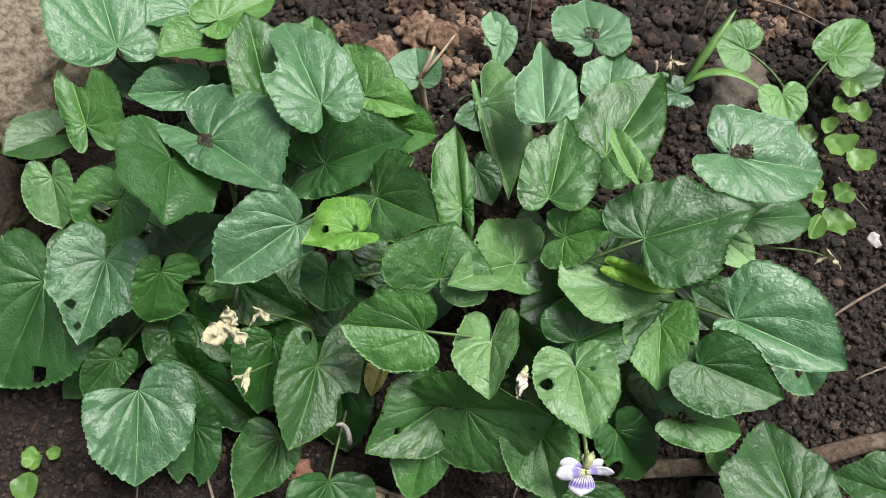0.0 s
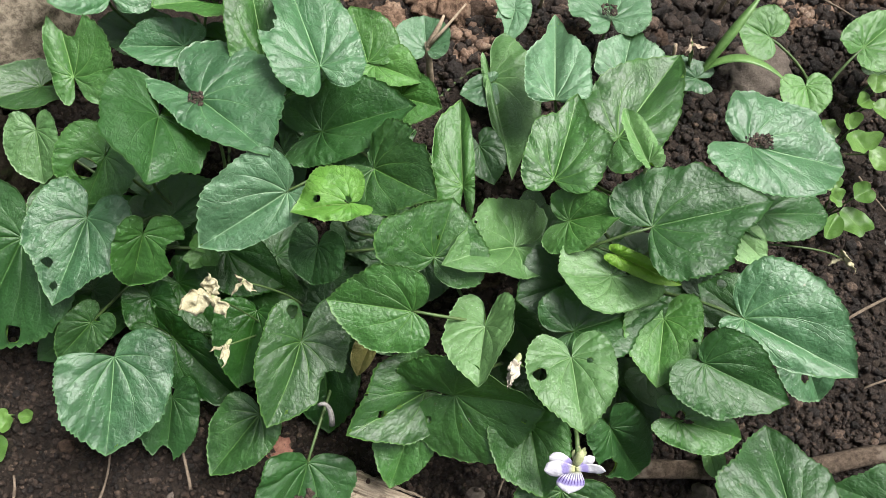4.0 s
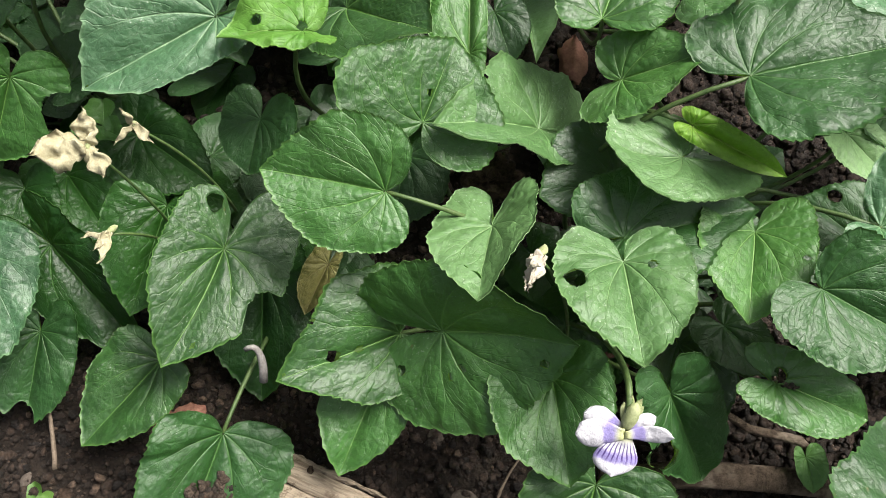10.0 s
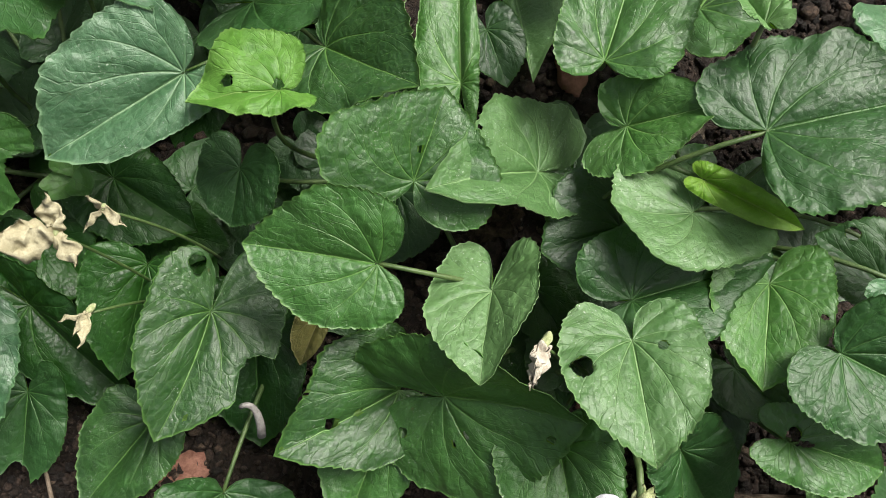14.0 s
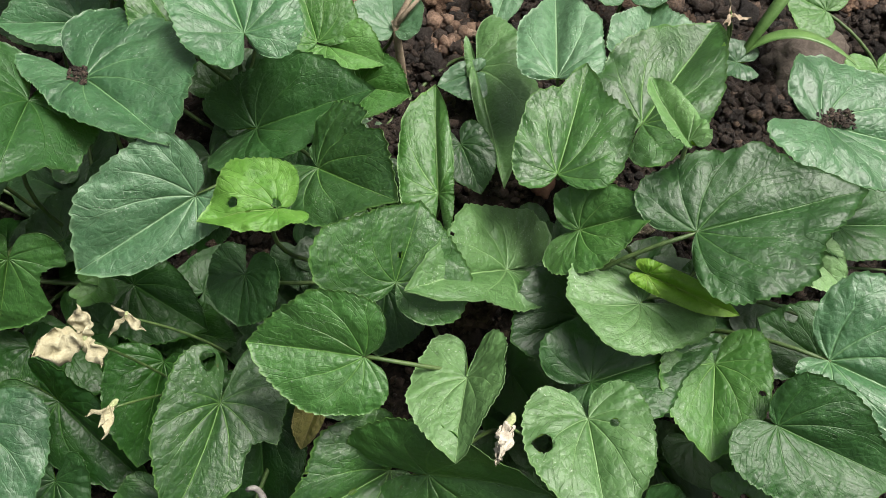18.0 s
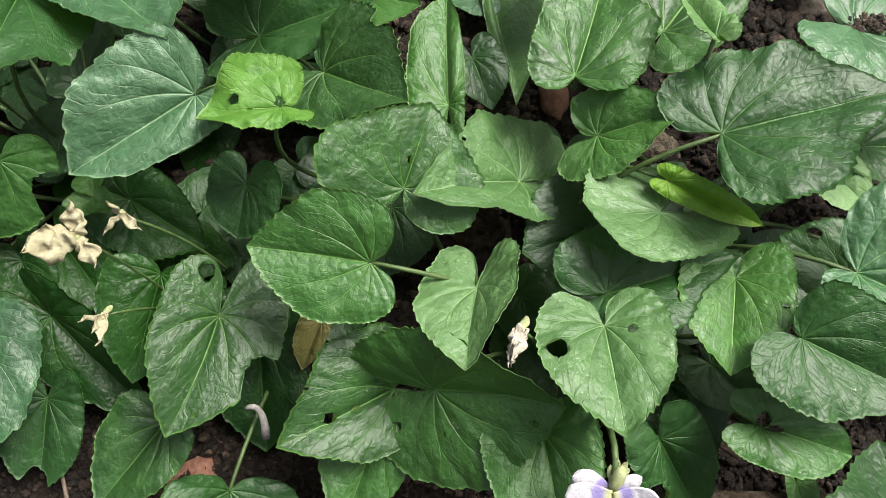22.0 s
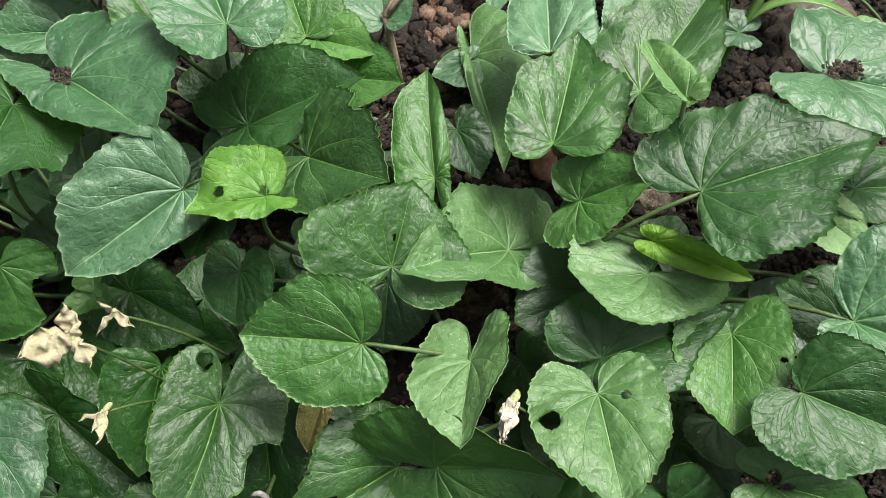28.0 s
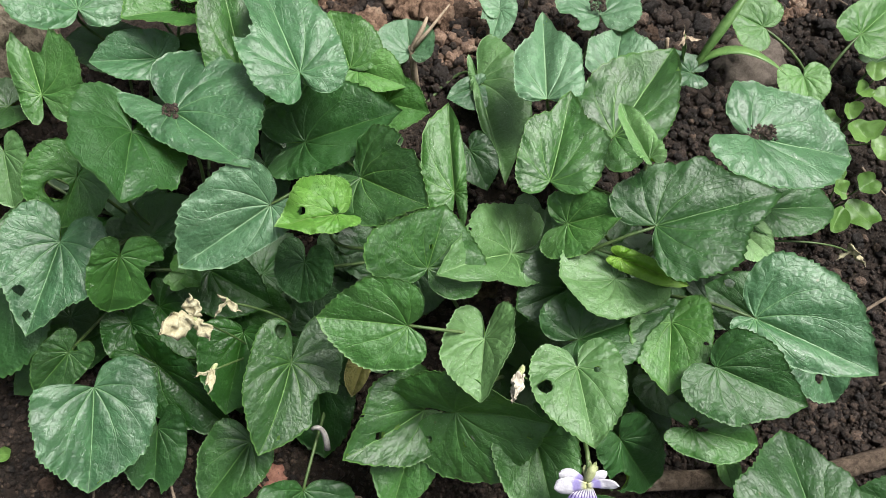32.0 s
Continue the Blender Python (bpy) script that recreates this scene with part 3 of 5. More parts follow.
leaf("right", (0.0528, 0.0387, 0.0849), (22.9, 0.5, -173.4), 0.0307, 0.0157, 0.0180, (0.16, 0.15), 0.05, "sage", seed=37, lobe=(0.30, 0.27), blunt=0.03, droop=0.05, bow=0.00, holes=[(0.0132, 0.0081, 0.0026), (-0.0063, 0.0028, 0.0013)])
leaf("front", (0.0103, 0.0243, 0.0524), (42.0, 34.1, -67.1), 0.0409, 0.0231, 0.0274, (0.24, 0.26), -0.03, "mid", seed=38, lobe=(0.50, 0.54), blunt=-0.23, droop=0.01, bow=0.08, holes=[(0.0105, -0.0146, 0.0015), (0.0095, 0.0063, 0.001), (0.0112, 0.0023, 0.0008), (0.0109, -0.0003, 0.0006), (0.0058, 0.0311, 0.0012)])
leaf("front", (-0.0021, 0.0261, 0.0374), (24.6, -20.9, 115.6), 0.0395, 0.0158, 0.0222, (0.16, 0.18), 0.08, "mid", seed=39, lobe=(0.15, 0.15), blunt=-0.32, droop=0.06, bow=-0.00, holes=[(0.0009, 0.0222, 0.0019), (0.0002, 0.0139, 0.001), (0.0123, 0.0261, 0.0008)])
leaf("front", (-0.0060, 0.0160, 0.0310), (-10.0, -3.0, 163.0), 0.0340, 0.0125, 0.0142, (0.18, 0.18), 0.15, "mid", seed=40, lobe=(0.34, 0.34), blunt=-0.11, droop=0.09, bow=-0.01)
leaf("front", (0.0409, 0.0135, 0.0580), (1.0, 18.6, -166.6), 0.0283, 0.0162, 0.0170, (0.23, 0.18), 0.07, "mid", seed=41, lobe=(0.28, 0.28), blunt=0.13, droop=0.00, bow=0.01)
leaf("front", (0.0561, -0.0115, 0.0457), (-28.8, -6.1, -184.1), 0.0361, 0.0233, 0.0204, (0.14, 0.17), 0.13, "mid", seed=42, lobe=(0.22, 0.28), blunt=-0.01, droop=0.08, bow=0.00, sink=(0.05, 0.03, 0))
leaf("front", (0.0756, 0.0151, 0.0476), (-47.6, 1.7, -138.4), 0.0446, 0.0139, 0.0133, (0.12, 0.20), 0.13, "dark", seed=43, lobe=(0.26, 0.38), blunt=-0.33, droop=0.05, bow=-0.04, holes=[(0.0109, 0.0127, 0.0049)])
leaf("right", (0.1008, 0.0194, 0.0580), (-9.8, 6.1, -103.5), 0.0297, 0.0097, 0.0109, (0.19, 0.15), 0.16, "mid", seed=44, lobe=(0.37, 0.35), blunt=0.00, droop=0.08, bow=-0.00, holes=[(-0.0016, -0.0002, 0.0022)])
leaf("right", (0.0940, 0.0394, 0.0380), (11.2, -3.2, -134.1), 0.0206, 0.0087, 0.0121, 0.17, 0.03, "dark", seed=45, lobe=0.34, blunt=0.00)
leaf("right", (0.1057, 0.0403, 0.0766), (-5.5, 18.9, -114.7), 0.0370, 0.0172, 0.0169, (0.29, 0.33), -0.02, "dark", seed=46, lobe=(0.14, 0.29), blunt=-0.31, droop=0.07, bow=-0.02, sink=(0.08, 0.055, 0))
leaf("right", (0.1207, 0.0586, 0.0786), (9.0, 7.0, -116.2), 0.0469, 0.0267, 0.0114, (0.20, 0.15), 0.08, "blue", seed=47, lobe=(0.18, 0.15), blunt=-0.00, droop=0.08, bow=-0.00, show=True, sink=(0.085, 0.07, 0))
leaf("right", (0.0931, 0.0590, 0.0656), (13.6, 4.9, -187.6), 0.0297, 0.0147, 0.0163, (0.38, 0.35), 0.11, "light", seed=48, lobe=(0.35, 0.35), blunt=0.02, droop=0.07, bow=0.01, holes=[(-0.0119, 0.0097, 0.0009)])
leaf("right", (0.0561, 0.0511, 0.0697), (2.5, -6.6, -70.3), 0.0401, 0.0181, 0.0159, (0.20, 0.18), 0.04, "dark", seed=49, lobe=(0.28, 0.34), blunt=-0.70, droop=0.09, bow=-0.01)
leaf("right", (0.0545, 0.0725, 0.0615), (6.0, -3.0, 112.8), 0.0232, 0.0140, 0.0181, (0.17, 0.17), 0.13, "dark", seed=50, lobe=(0.34, 0.34), blunt=0.02, droop=0.08, bow=0.00)
leaf("right", (0.0690, 0.0729, 0.0779), (10.6, 14.4, 106.0), 0.0225, 0.0176, 0.0154, (0.12, 0.08), 0.17, "sage", seed=51, lobe=(0.79, 0.25), blunt=0.34, droop=-0.13, bow=0.16)
leaf("right", (0.0518, 0.0942, 0.0792), (42.3, 4.2, -84.8), 0.0255, 0.0125, 0.0140, (0.27, 0.28), -0.05, "light", seed=52, lobe=(0.22, 0.45), blunt=-0.11, droop=0.07, bow=-0.02)
leaf("right", (0.0809, 0.0888, 0.0955), (14.7, -11.4, -78.9), 0.0454, 0.0217, 0.0254, (0.11, 0.06), 0.12, "dark", seed=53, lobe=(0.28, 0.08), blunt=-0.66, droop=0.05, bow=-0.00, bites=[(-52, 10, 0.1)], show=True, sink=(0.05, 0.075, 0))
leaf("right", (0.1226, 0.1279, 0.0870), (-12.3, -10.4, -94.2), 0.0459, 0.0240, 0.0222, (0.07, 0.08), 0.02, "blue", seed=54, lobe=(0.25, 0.43), blunt=0.23, droop=0.04, bow=-0.05)
leaf("rear_right", (0.0445, 0.1089, 0.0852), (2.9, -4.3, -15.6), 0.0395, 0.0142, 0.0180, (0.17, 0.21), 0.19, "mid", seed=55, lobe=(0.19, 0.10), blunt=-0.82, droop=0.08, bow=-0.04)
leaf("rear_right", (0.0464, 0.1511, 0.0686), (-15.0, -8.4, 1.4), 0.0522, 0.0130, 0.0156, (0.16, 0.17), 0.11, "grey", seed=56, lobe=(0.04, 0.06), blunt=-0.95, droop=0.07, bow=-0.00)
leaf("rear_right", (0.0731, 0.1344, 0.0707), (-4.4, -9.8, -32.1), 0.0535, 0.0210, 0.0178, (0.25, 0.23), 0.01, "mid", seed=57, lobe=(0.30, 0.30), blunt=-0.22, droop=0.07, bow=0.00)
leaf("rear_right", (0.0775, 0.1115, 0.1040), (-31.0, 0.0, 13.0), 0.0310, 0.0055, 0.0055, (0.60, 0.50), 0.10, "pale", seed=58, lobe=(0.20, 0.20), blunt=0.20, droop=-0.10, bow=0.00, wave=0.05)
leaf("rear_right", (0.0799, 0.1731, 0.0456), (-7.5, -4.7, -11.6), 0.0349, 0.0138, 0.0174, (0.17, 0.17), 0.14, "grey", seed=59, lobe=(0.05, 0.05), blunt=-0.90, droop=0.08, bow=0.00)
leaf("rear_right", (0.1199, 0.1842, 0.0300), (13.2, -0.0, 84.0), 0.0219, 0.0088, 0.0088, 0.17, 0.15, "blue", seed=60, lobe=0.34, blunt=0.00)
leaf("rear_right", (0.0761, 0.2081, 0.0399), (-19.1, 2.3, 1.9), 0.0342, 0.0209, 0.0193, (0.17, 0.17), 0.06, "grey", seed=61, lobe=(0.36, 0.35), blunt=-0.00, droop=0.08, bow=-0.00, bites=[(-120, 14, 0.3)])
leaf("rear_right", (0.0202, 0.1800, 0.0259), (16.4, -6.0, -169.8), 0.0581, 0.0198, 0.0049, (0.28, 0.18), 0.12, "sage", seed=62, lobe=(0.40, 0.20), blunt=-0.46, droop=0.06, bow=-0.00, show=True, sink=(-0.02, 0.15, 0))
leaf("centre", (0.0089, 0.1153, 0.0522), (7.9, -12.5, 4.5), 0.0407, 0.0125, 0.0059, (0.19, 0.17), 0.16, "light", seed=63, lobe=(0.34, 0.34), blunt=0.23, droop=0.11, bow=0.01)
leaf("centre", (0.0156, 0.1372, 0.0450), (-9.1, -0.4, -154.6), 0.0189, 0.0099, 0.0084, 0.25, 0.15, "dark", seed=64, lobe=0.34, blunt=0.00)
leaf("rear_right", (0.0196, 0.1767, 0.0280), (7.2, -1.7, 116.5), 0.0160, 0.0123, 0.0053, 0.17, 0.15, "blue", seed=65, lobe=0.34, blunt=0.00)
leaf("rear_right", (0.0314, 0.2219, 0.0200), (-0.0, -0.0, 164.8), 0.0196, 0.0085, 0.0082, 0.30, 0.13, "grey", seed=66, lobe=0.34, blunt=0.00, bites=[(21, 20, 0.3)])
leaf("rear_right", (0.0305, 0.2230, 0.0200), (0.0, 0.0, 18.2), 0.0157, 0.0086, 0.0063, 0.33, 0.15, "grey", seed=67, lobe=0.34, blunt=0.00)
leaf("right", (0.1288, 0.0639, 0.0550), (2.7, -8.5, 54.4), 0.0218, 0.0106, 0.0147, 0.17, 0.15, "dark", seed=68, lobe=0.34, blunt=0.00, holes=[(0.0055, 0.0148, 0.0019)])
leaf("right", (0.1434, 0.1124, 0.0450), (-8.4, -1.5, -82.4), 0.0344, 0.0138, 0.0138, 0.17, 0.15, "dark", seed=69, lobe=0.34, blunt=0.00)
leaf("right", (0.1289, 0.1021, 0.0500), (-11.2, 2.9, -129.2), 0.0207, 0.0087, 0.0101, 0.17, 0.04, "pale", seed=70, lobe=0.34, blunt=0.00)
leaf("right", (0.0702, 0.0803, 0.0823), (-7.9, 27.9, -114.9), 0.0296, 0.0048, 0.0042, (0.10, 0.10), 0.10, "bright", seed=71, lobe=(0.15, 0.15), blunt=0.10, droop=0.05, bow=0.00, show=True, sink=(0.06, 0.10, 0))
leaf("right", (0.1653, 0.0545, 0.0280), (-21.7, 6.5, -153.1), 0.0272, 0.0110, 0.0145, 0.17, 0.15, "blue", seed=72, lobe=0.34, blunt=0.00, holes=[(0.0033, 0.0122, 0.0023)], show=True)
leaf("front_right", (0.1504, -0.0177, 0.0464), (-19.0, 3.7, 4.5), 0.0417, 0.0313, 0.0198, (0.17, 0.16), 0.07, "dark", seed=73, lobe=(0.34, 0.34), blunt=-0.46, droop=0.07, bow=0.00)
leaf("front_right", (0.1980, -0.0125, 0.0450), (-22.4, -0.4, 68.7), 0.0288, 0.0119, 0.0162, 0.17, 0.15, "dark", seed=74, lobe=0.34, blunt=-0.40)
leaf("front_right", (0.1276, 0.0069, 0.0140), (-10.2, -0.0, -161.9), 0.0113, 0.0060, 0.0045, 0.17, 0.15, "light", seed=75, lobe=0.34, blunt=0.00)
leaf("far_right", (0.2012, 0.2043, 0.0330), (-1.1, 3.3, -47.3), 0.0291, 0.0130, 0.0146, (0.17, 0.17), -0.04, "light", seed=76, lobe=(0.34, 0.33), blunt=0.00, droop=0.08, bow=0.00, show=True, sink=(0.185, 0.175, 0))
leaf("far_right", (0.2169, 0.1990, 0.0150), (0.0, -0.0, -71.6), 0.0210, 0.0098, 0.0084, 0.17, 0.15, "mid", seed=77, lobe=0.34, blunt=0.00)
leaf("far_right", (0.1562, 0.2091, 0.0300), (7.1, -6.2, 63.7), 0.0164, 0.0149, 0.0142, 0.17, 0.07, "light", seed=78, lobe=0.34, blunt=0.00, show=True)
leaf("far_right", (0.1731, 0.1832, 0.0300), (0.0, -0.0, -171.7), 0.0170, 0.0109, 0.0147, 0.22, 0.08, "light", seed=79, lobe=0.34, blunt=0.00)
leaf("left", (-0.1186, 0.1701, 0.0620), (12.8, -8.5, 97.4), 0.0274, 0.0110, 0.0111, 0.42, 0.15, "blue", seed=80, lobe=0.34, blunt=0.00)
leaf("front_left", (-0.0525, -0.0066, 0.0201), (-15.2, -30.6, 175.8), 0.0470, 0.0226, 0.0211, (0.16, 0.21), 0.09, "dark", seed=81, lobe=(0.13, 0.10), blunt=0.00, droop=0.08, bow=-0.00, show=True, sink=(-0.045, 0.04, 0))
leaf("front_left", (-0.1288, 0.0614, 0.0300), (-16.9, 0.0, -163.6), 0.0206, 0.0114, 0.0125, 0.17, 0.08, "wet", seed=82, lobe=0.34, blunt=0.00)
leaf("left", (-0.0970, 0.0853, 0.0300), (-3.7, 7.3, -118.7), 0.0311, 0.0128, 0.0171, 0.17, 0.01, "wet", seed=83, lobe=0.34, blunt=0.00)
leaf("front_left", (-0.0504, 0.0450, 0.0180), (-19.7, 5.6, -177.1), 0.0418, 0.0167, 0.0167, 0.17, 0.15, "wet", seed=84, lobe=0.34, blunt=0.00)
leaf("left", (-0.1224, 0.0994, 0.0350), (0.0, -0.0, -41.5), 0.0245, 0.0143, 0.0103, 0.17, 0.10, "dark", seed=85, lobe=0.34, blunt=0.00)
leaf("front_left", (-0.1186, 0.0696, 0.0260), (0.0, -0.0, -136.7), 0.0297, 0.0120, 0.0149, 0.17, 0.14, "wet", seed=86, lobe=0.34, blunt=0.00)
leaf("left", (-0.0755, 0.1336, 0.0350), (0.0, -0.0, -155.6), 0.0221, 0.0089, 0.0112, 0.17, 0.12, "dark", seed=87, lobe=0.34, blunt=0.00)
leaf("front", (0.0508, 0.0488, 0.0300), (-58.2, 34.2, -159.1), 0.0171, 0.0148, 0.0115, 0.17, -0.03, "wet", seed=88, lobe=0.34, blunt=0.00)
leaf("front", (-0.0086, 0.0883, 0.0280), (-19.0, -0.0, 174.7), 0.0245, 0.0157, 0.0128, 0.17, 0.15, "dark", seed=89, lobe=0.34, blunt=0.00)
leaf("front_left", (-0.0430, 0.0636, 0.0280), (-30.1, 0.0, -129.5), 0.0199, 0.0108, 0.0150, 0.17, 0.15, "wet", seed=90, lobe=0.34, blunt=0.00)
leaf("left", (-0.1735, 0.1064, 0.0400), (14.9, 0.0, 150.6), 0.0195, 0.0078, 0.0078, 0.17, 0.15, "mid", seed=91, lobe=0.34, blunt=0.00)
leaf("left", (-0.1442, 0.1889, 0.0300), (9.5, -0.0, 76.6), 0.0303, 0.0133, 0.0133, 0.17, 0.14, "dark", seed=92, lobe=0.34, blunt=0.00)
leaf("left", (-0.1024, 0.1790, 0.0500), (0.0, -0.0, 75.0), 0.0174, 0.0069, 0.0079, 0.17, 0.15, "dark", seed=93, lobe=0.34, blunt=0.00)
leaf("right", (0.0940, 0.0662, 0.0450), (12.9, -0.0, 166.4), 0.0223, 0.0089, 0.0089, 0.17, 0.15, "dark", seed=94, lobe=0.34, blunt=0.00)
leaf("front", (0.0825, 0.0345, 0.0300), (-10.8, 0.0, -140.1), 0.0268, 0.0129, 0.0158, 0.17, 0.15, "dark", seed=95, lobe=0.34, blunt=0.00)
leaf("front_left", (-0.0279, 0.0476, 0.0300), (-19.4, 0.0, 158.7), 0.0181, 0.0040, 0.0063, 0.17, 0.15, "yellow", seed=96, lobe=0.34, blunt=0.00)

# low leaves beneath the others; shade of the gaps put into their dark greens
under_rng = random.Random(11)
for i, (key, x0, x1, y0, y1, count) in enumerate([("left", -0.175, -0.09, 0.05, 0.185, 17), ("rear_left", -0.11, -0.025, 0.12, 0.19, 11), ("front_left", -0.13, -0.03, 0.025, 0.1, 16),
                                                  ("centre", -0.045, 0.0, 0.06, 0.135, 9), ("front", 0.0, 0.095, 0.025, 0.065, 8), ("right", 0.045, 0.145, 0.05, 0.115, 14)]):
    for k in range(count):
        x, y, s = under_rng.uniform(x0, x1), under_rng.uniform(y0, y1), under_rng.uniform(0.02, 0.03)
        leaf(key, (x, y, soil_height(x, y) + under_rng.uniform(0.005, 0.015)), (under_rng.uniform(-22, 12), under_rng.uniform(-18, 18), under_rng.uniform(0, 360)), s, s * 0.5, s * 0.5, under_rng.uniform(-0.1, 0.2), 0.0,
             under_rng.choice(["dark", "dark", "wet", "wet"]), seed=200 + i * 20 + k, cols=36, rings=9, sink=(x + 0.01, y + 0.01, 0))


# ---- rocks, stones and clods ----
def lump(radii, seed, rough=0.18, sub=3, pits=0.0, freq=1.6):
    """An uneven lump of stone or soil round the origin."""
    bm = bmesh.new()
    bmesh.ops.create_icosphere(bm, subdivisions=sub, radius=1.0)
    off = Vector((seed * 3.1, seed * 1.7, seed * 0.9))
    for v in bm.verts:
        d = v.co.normalized()
        k = 1 + rough * noise.noise(d * freq + off) + rough * 0.5 * noise.noise(d * freq * 2.7 + off) + rough * 0.4 * noise.noise(d * freq * 6 + off) + rough * 0.2 * noise.noise(d * freq * 14 + off)
        k -= pits * max(0, noise.noise(d * 5.5 + off * 2) - 0.15)
        v.co = Vector((d.x * radii[0], d.y * radii[1], d.z * radii[2])) * k
    return bm


def single(name, bm, material, at, turn=(0, 0, 0), label="", category="", group="", kind=""):
    ob = part(name, bm, material, None)
    ob.matrix_basis = pose(*at, *turn)
    return tagged(ob, label, category, group, kind)


def on_soil(x, y, up=0.0):
    return (x, y, soil_height(x, y) + up)


single("rock", lump((0.043, 0.055, 0.052), 1, 0.1, 6, 0.1), ROCK, (-0.236, 0.208, 0.01), (0, 0, 12), "large rounded tan rock, pitted and dusty, on the soil", "rock", "rocks beside the bed")
single("rock", lump((0.034, 0.05, 0.036), 2, 0.2, 5, 0.25, 2.4), MOSSROCK, (-0.246, 0.122, 0.002), (0, 0, -8), "rough brown rock with a crumbling mossy side", "rock", "rocks beside the bed")
single("stone", lump((0.02, 0.016, 0.011), 5, 0.2, 4), GREYSTONE, on_soil(0.16, 0.204, 0.002), (0, 0, 20), "smooth grey-brown stone half sunk in soil", "stone", "stones on the soil")
single("stone", lump((0.0062, 0.0085, 0.005), 9, 0.16, 4, 0.1), GREYSTONE, on_soil(0.129, -0.014, 0.002), (0, 0, 20), "rough grey stone beside the stick", "stone", "stones on the soil")
for i, (x, y, a, b) in enumerate([(0.023, -0.0165, 0.0046, 0.003), (0.107, -0.025, 0.005, 0.004), (0.113, -0.022, 0.004, 0.0028), (0.012, 0.002, 0.0032, 0.0028), (0.0165, -0.001, 0.0022, 0.002), (-0.171, -0.006, 0.0042, 0.0034),
                                  (-0.16, 0.002, 0.0036, 0.0028), (-0.106, -0.03, 0.0032, 0.003), (-0.102, -0.042, 0.0028, 0.0026), (-0.118, -0.026, 0.0025, 0.003), (-0.19, -0.035, 0.0035, 0.003), (0.238, 0.052, 0.006, 0.005)]):
    single("pebble", lump((a, b, 0.7 * b), 20 + i, 0.2, 3), CLOD if i % 3 else GREYSTONE, on_soil(x, y, 0.001), (0, 0, 37 * i), "small brown pebble on dark soil", "pebble", "pebbles on the soil")
single("brick_fragment", lump((0.012, 0.007, 0.006), 31, 0.25, 3), simple("brick_red", (0.16, 0.07, 0.05), (0.34, 0.17, 0.125), 0.9, 200.0), on_soil(-0.072, 0.000, -0.002), (0, 0, 15), "weathered red brick fragment under a leaf", "brick")
single("brick_fragment", lump((0.0055, 0.0095, 0.004), 33, 0.25, 3), bpy.data.materials["brick_red"], on_soil(0.0461, 0.1375, 0.004), (0, 0, 5), "small pinkish brick chip in the soil", "brick")
single("brick_fragment", lump((0.012, 0.008, 0.006), 34, 0.25, 3), bpy.data.materials["brick_red"], on_soil(0.062, 0.035, 0.001), (0, 0, 5), "dull red brick piece behind the flower", "brick")
single("stone", lump((0.0062, 0.0078, 0.0045), 41, 0.2, 4, 0.12), ROCK, on_soil(0.0872, 0.125, 0.001), (0, 0, 65), "pale tan stone between leaf stalks", "stone", "stones on the soil")

rng = random.Random(7)
for i in range(34):
    x, y = rng.uniform(-0.06, 0.02) if i < 16 else rng.uniform(0.03, 0.23), rng.uniform(0.212, 0.262)
    r = rng.uniform(0.005, 0.0115) if i < 16 else rng.uniform(0.003, 0.0075)
    mat = (REDCLOD if rng.random() < 0.45 else CLOD) if i < 16 else CLOD
    single("soil_clod", lump((r * rng.uniform(0.8, 1.3), r, r * 0.75), 50 + i, 0.5, 4, 0.2, 2.6), mat, on_soil(x, y, r * 0.25), (0, 0, rng.uniform(0, 360)), "dry reddish brown clod of earth" if mat == REDCLOD else "dark brown crumbly clod of earth", "soil clod", "clods of earth behind the plants")
for i in range(8):
    x, y, r = 0.19 + 0.012 * math.sin(i * 2.1), 0.246 + 0.01 * math.cos(i * 1.7), rng.uniform(0.003, 0.006)
    single("soil_clod", lump((r, r, r * 0.7), 90 + i, 0.5, 4, 0.2, 2.6), REDCLOD, on_soil(x, y, 0.001), (0, 0, i * 50), "dry reddish brown clod of earth", "soil clod", "clods of earth behind the plants")


def scatter(name, count, area, sizes, material, seed, label, sub=1, lift=0.35, height=None):
    """Many small crumbs joined into one mesh."""
    r = np.random.RandomState(seed)
    bm = bmesh.new()
    bmesh.ops.create_icosphere(bm, subdivisions=sub, radius=1.0)
    bv = np.array([v.co[:] for v in bm.verts])
    bf = np.array([[v.index for v in f.verts] for f in bm.faces])
    bm.free()
    vs, fs = [], []
    for i in range(count):
        x, y = r.uniform(area[0], area[1]), r.uniform(area[2], area[3])
        s = sizes[0] * (sizes[1] / sizes[0]) ** (r.rand() ** 2.2)
        k = bv * (1 + r.uniform(-0.4, 0.35, (len(bv), 1))) * (s * r.uniform(0.65, 1.25, 3))
        a = r.uniform(0, 6.28)
        rot = np.array([[math.cos(a), -math.sin(a), 0], [math.sin(a), math.cos(a), 0], [0, 0, 1]])
        z = height(x, y) if height else soil_height(x, y) + crumbly(x, y)
        vs.append(k @ rot.T + (x, y, z + s * lift))
        fs.append(bf + i * len(bv))
    me = bpy.data.meshes.new(name)
    me.from_pydata(np.concatenate(vs).tolist(), [], np.concatenate(fs).tolist())
    me.materials.append(material)
    me.polygons.foreach_set("use_smooth", [True] * len(me.polygons))
    return tagged(new(name, me), label, "soil", kind="stuff")


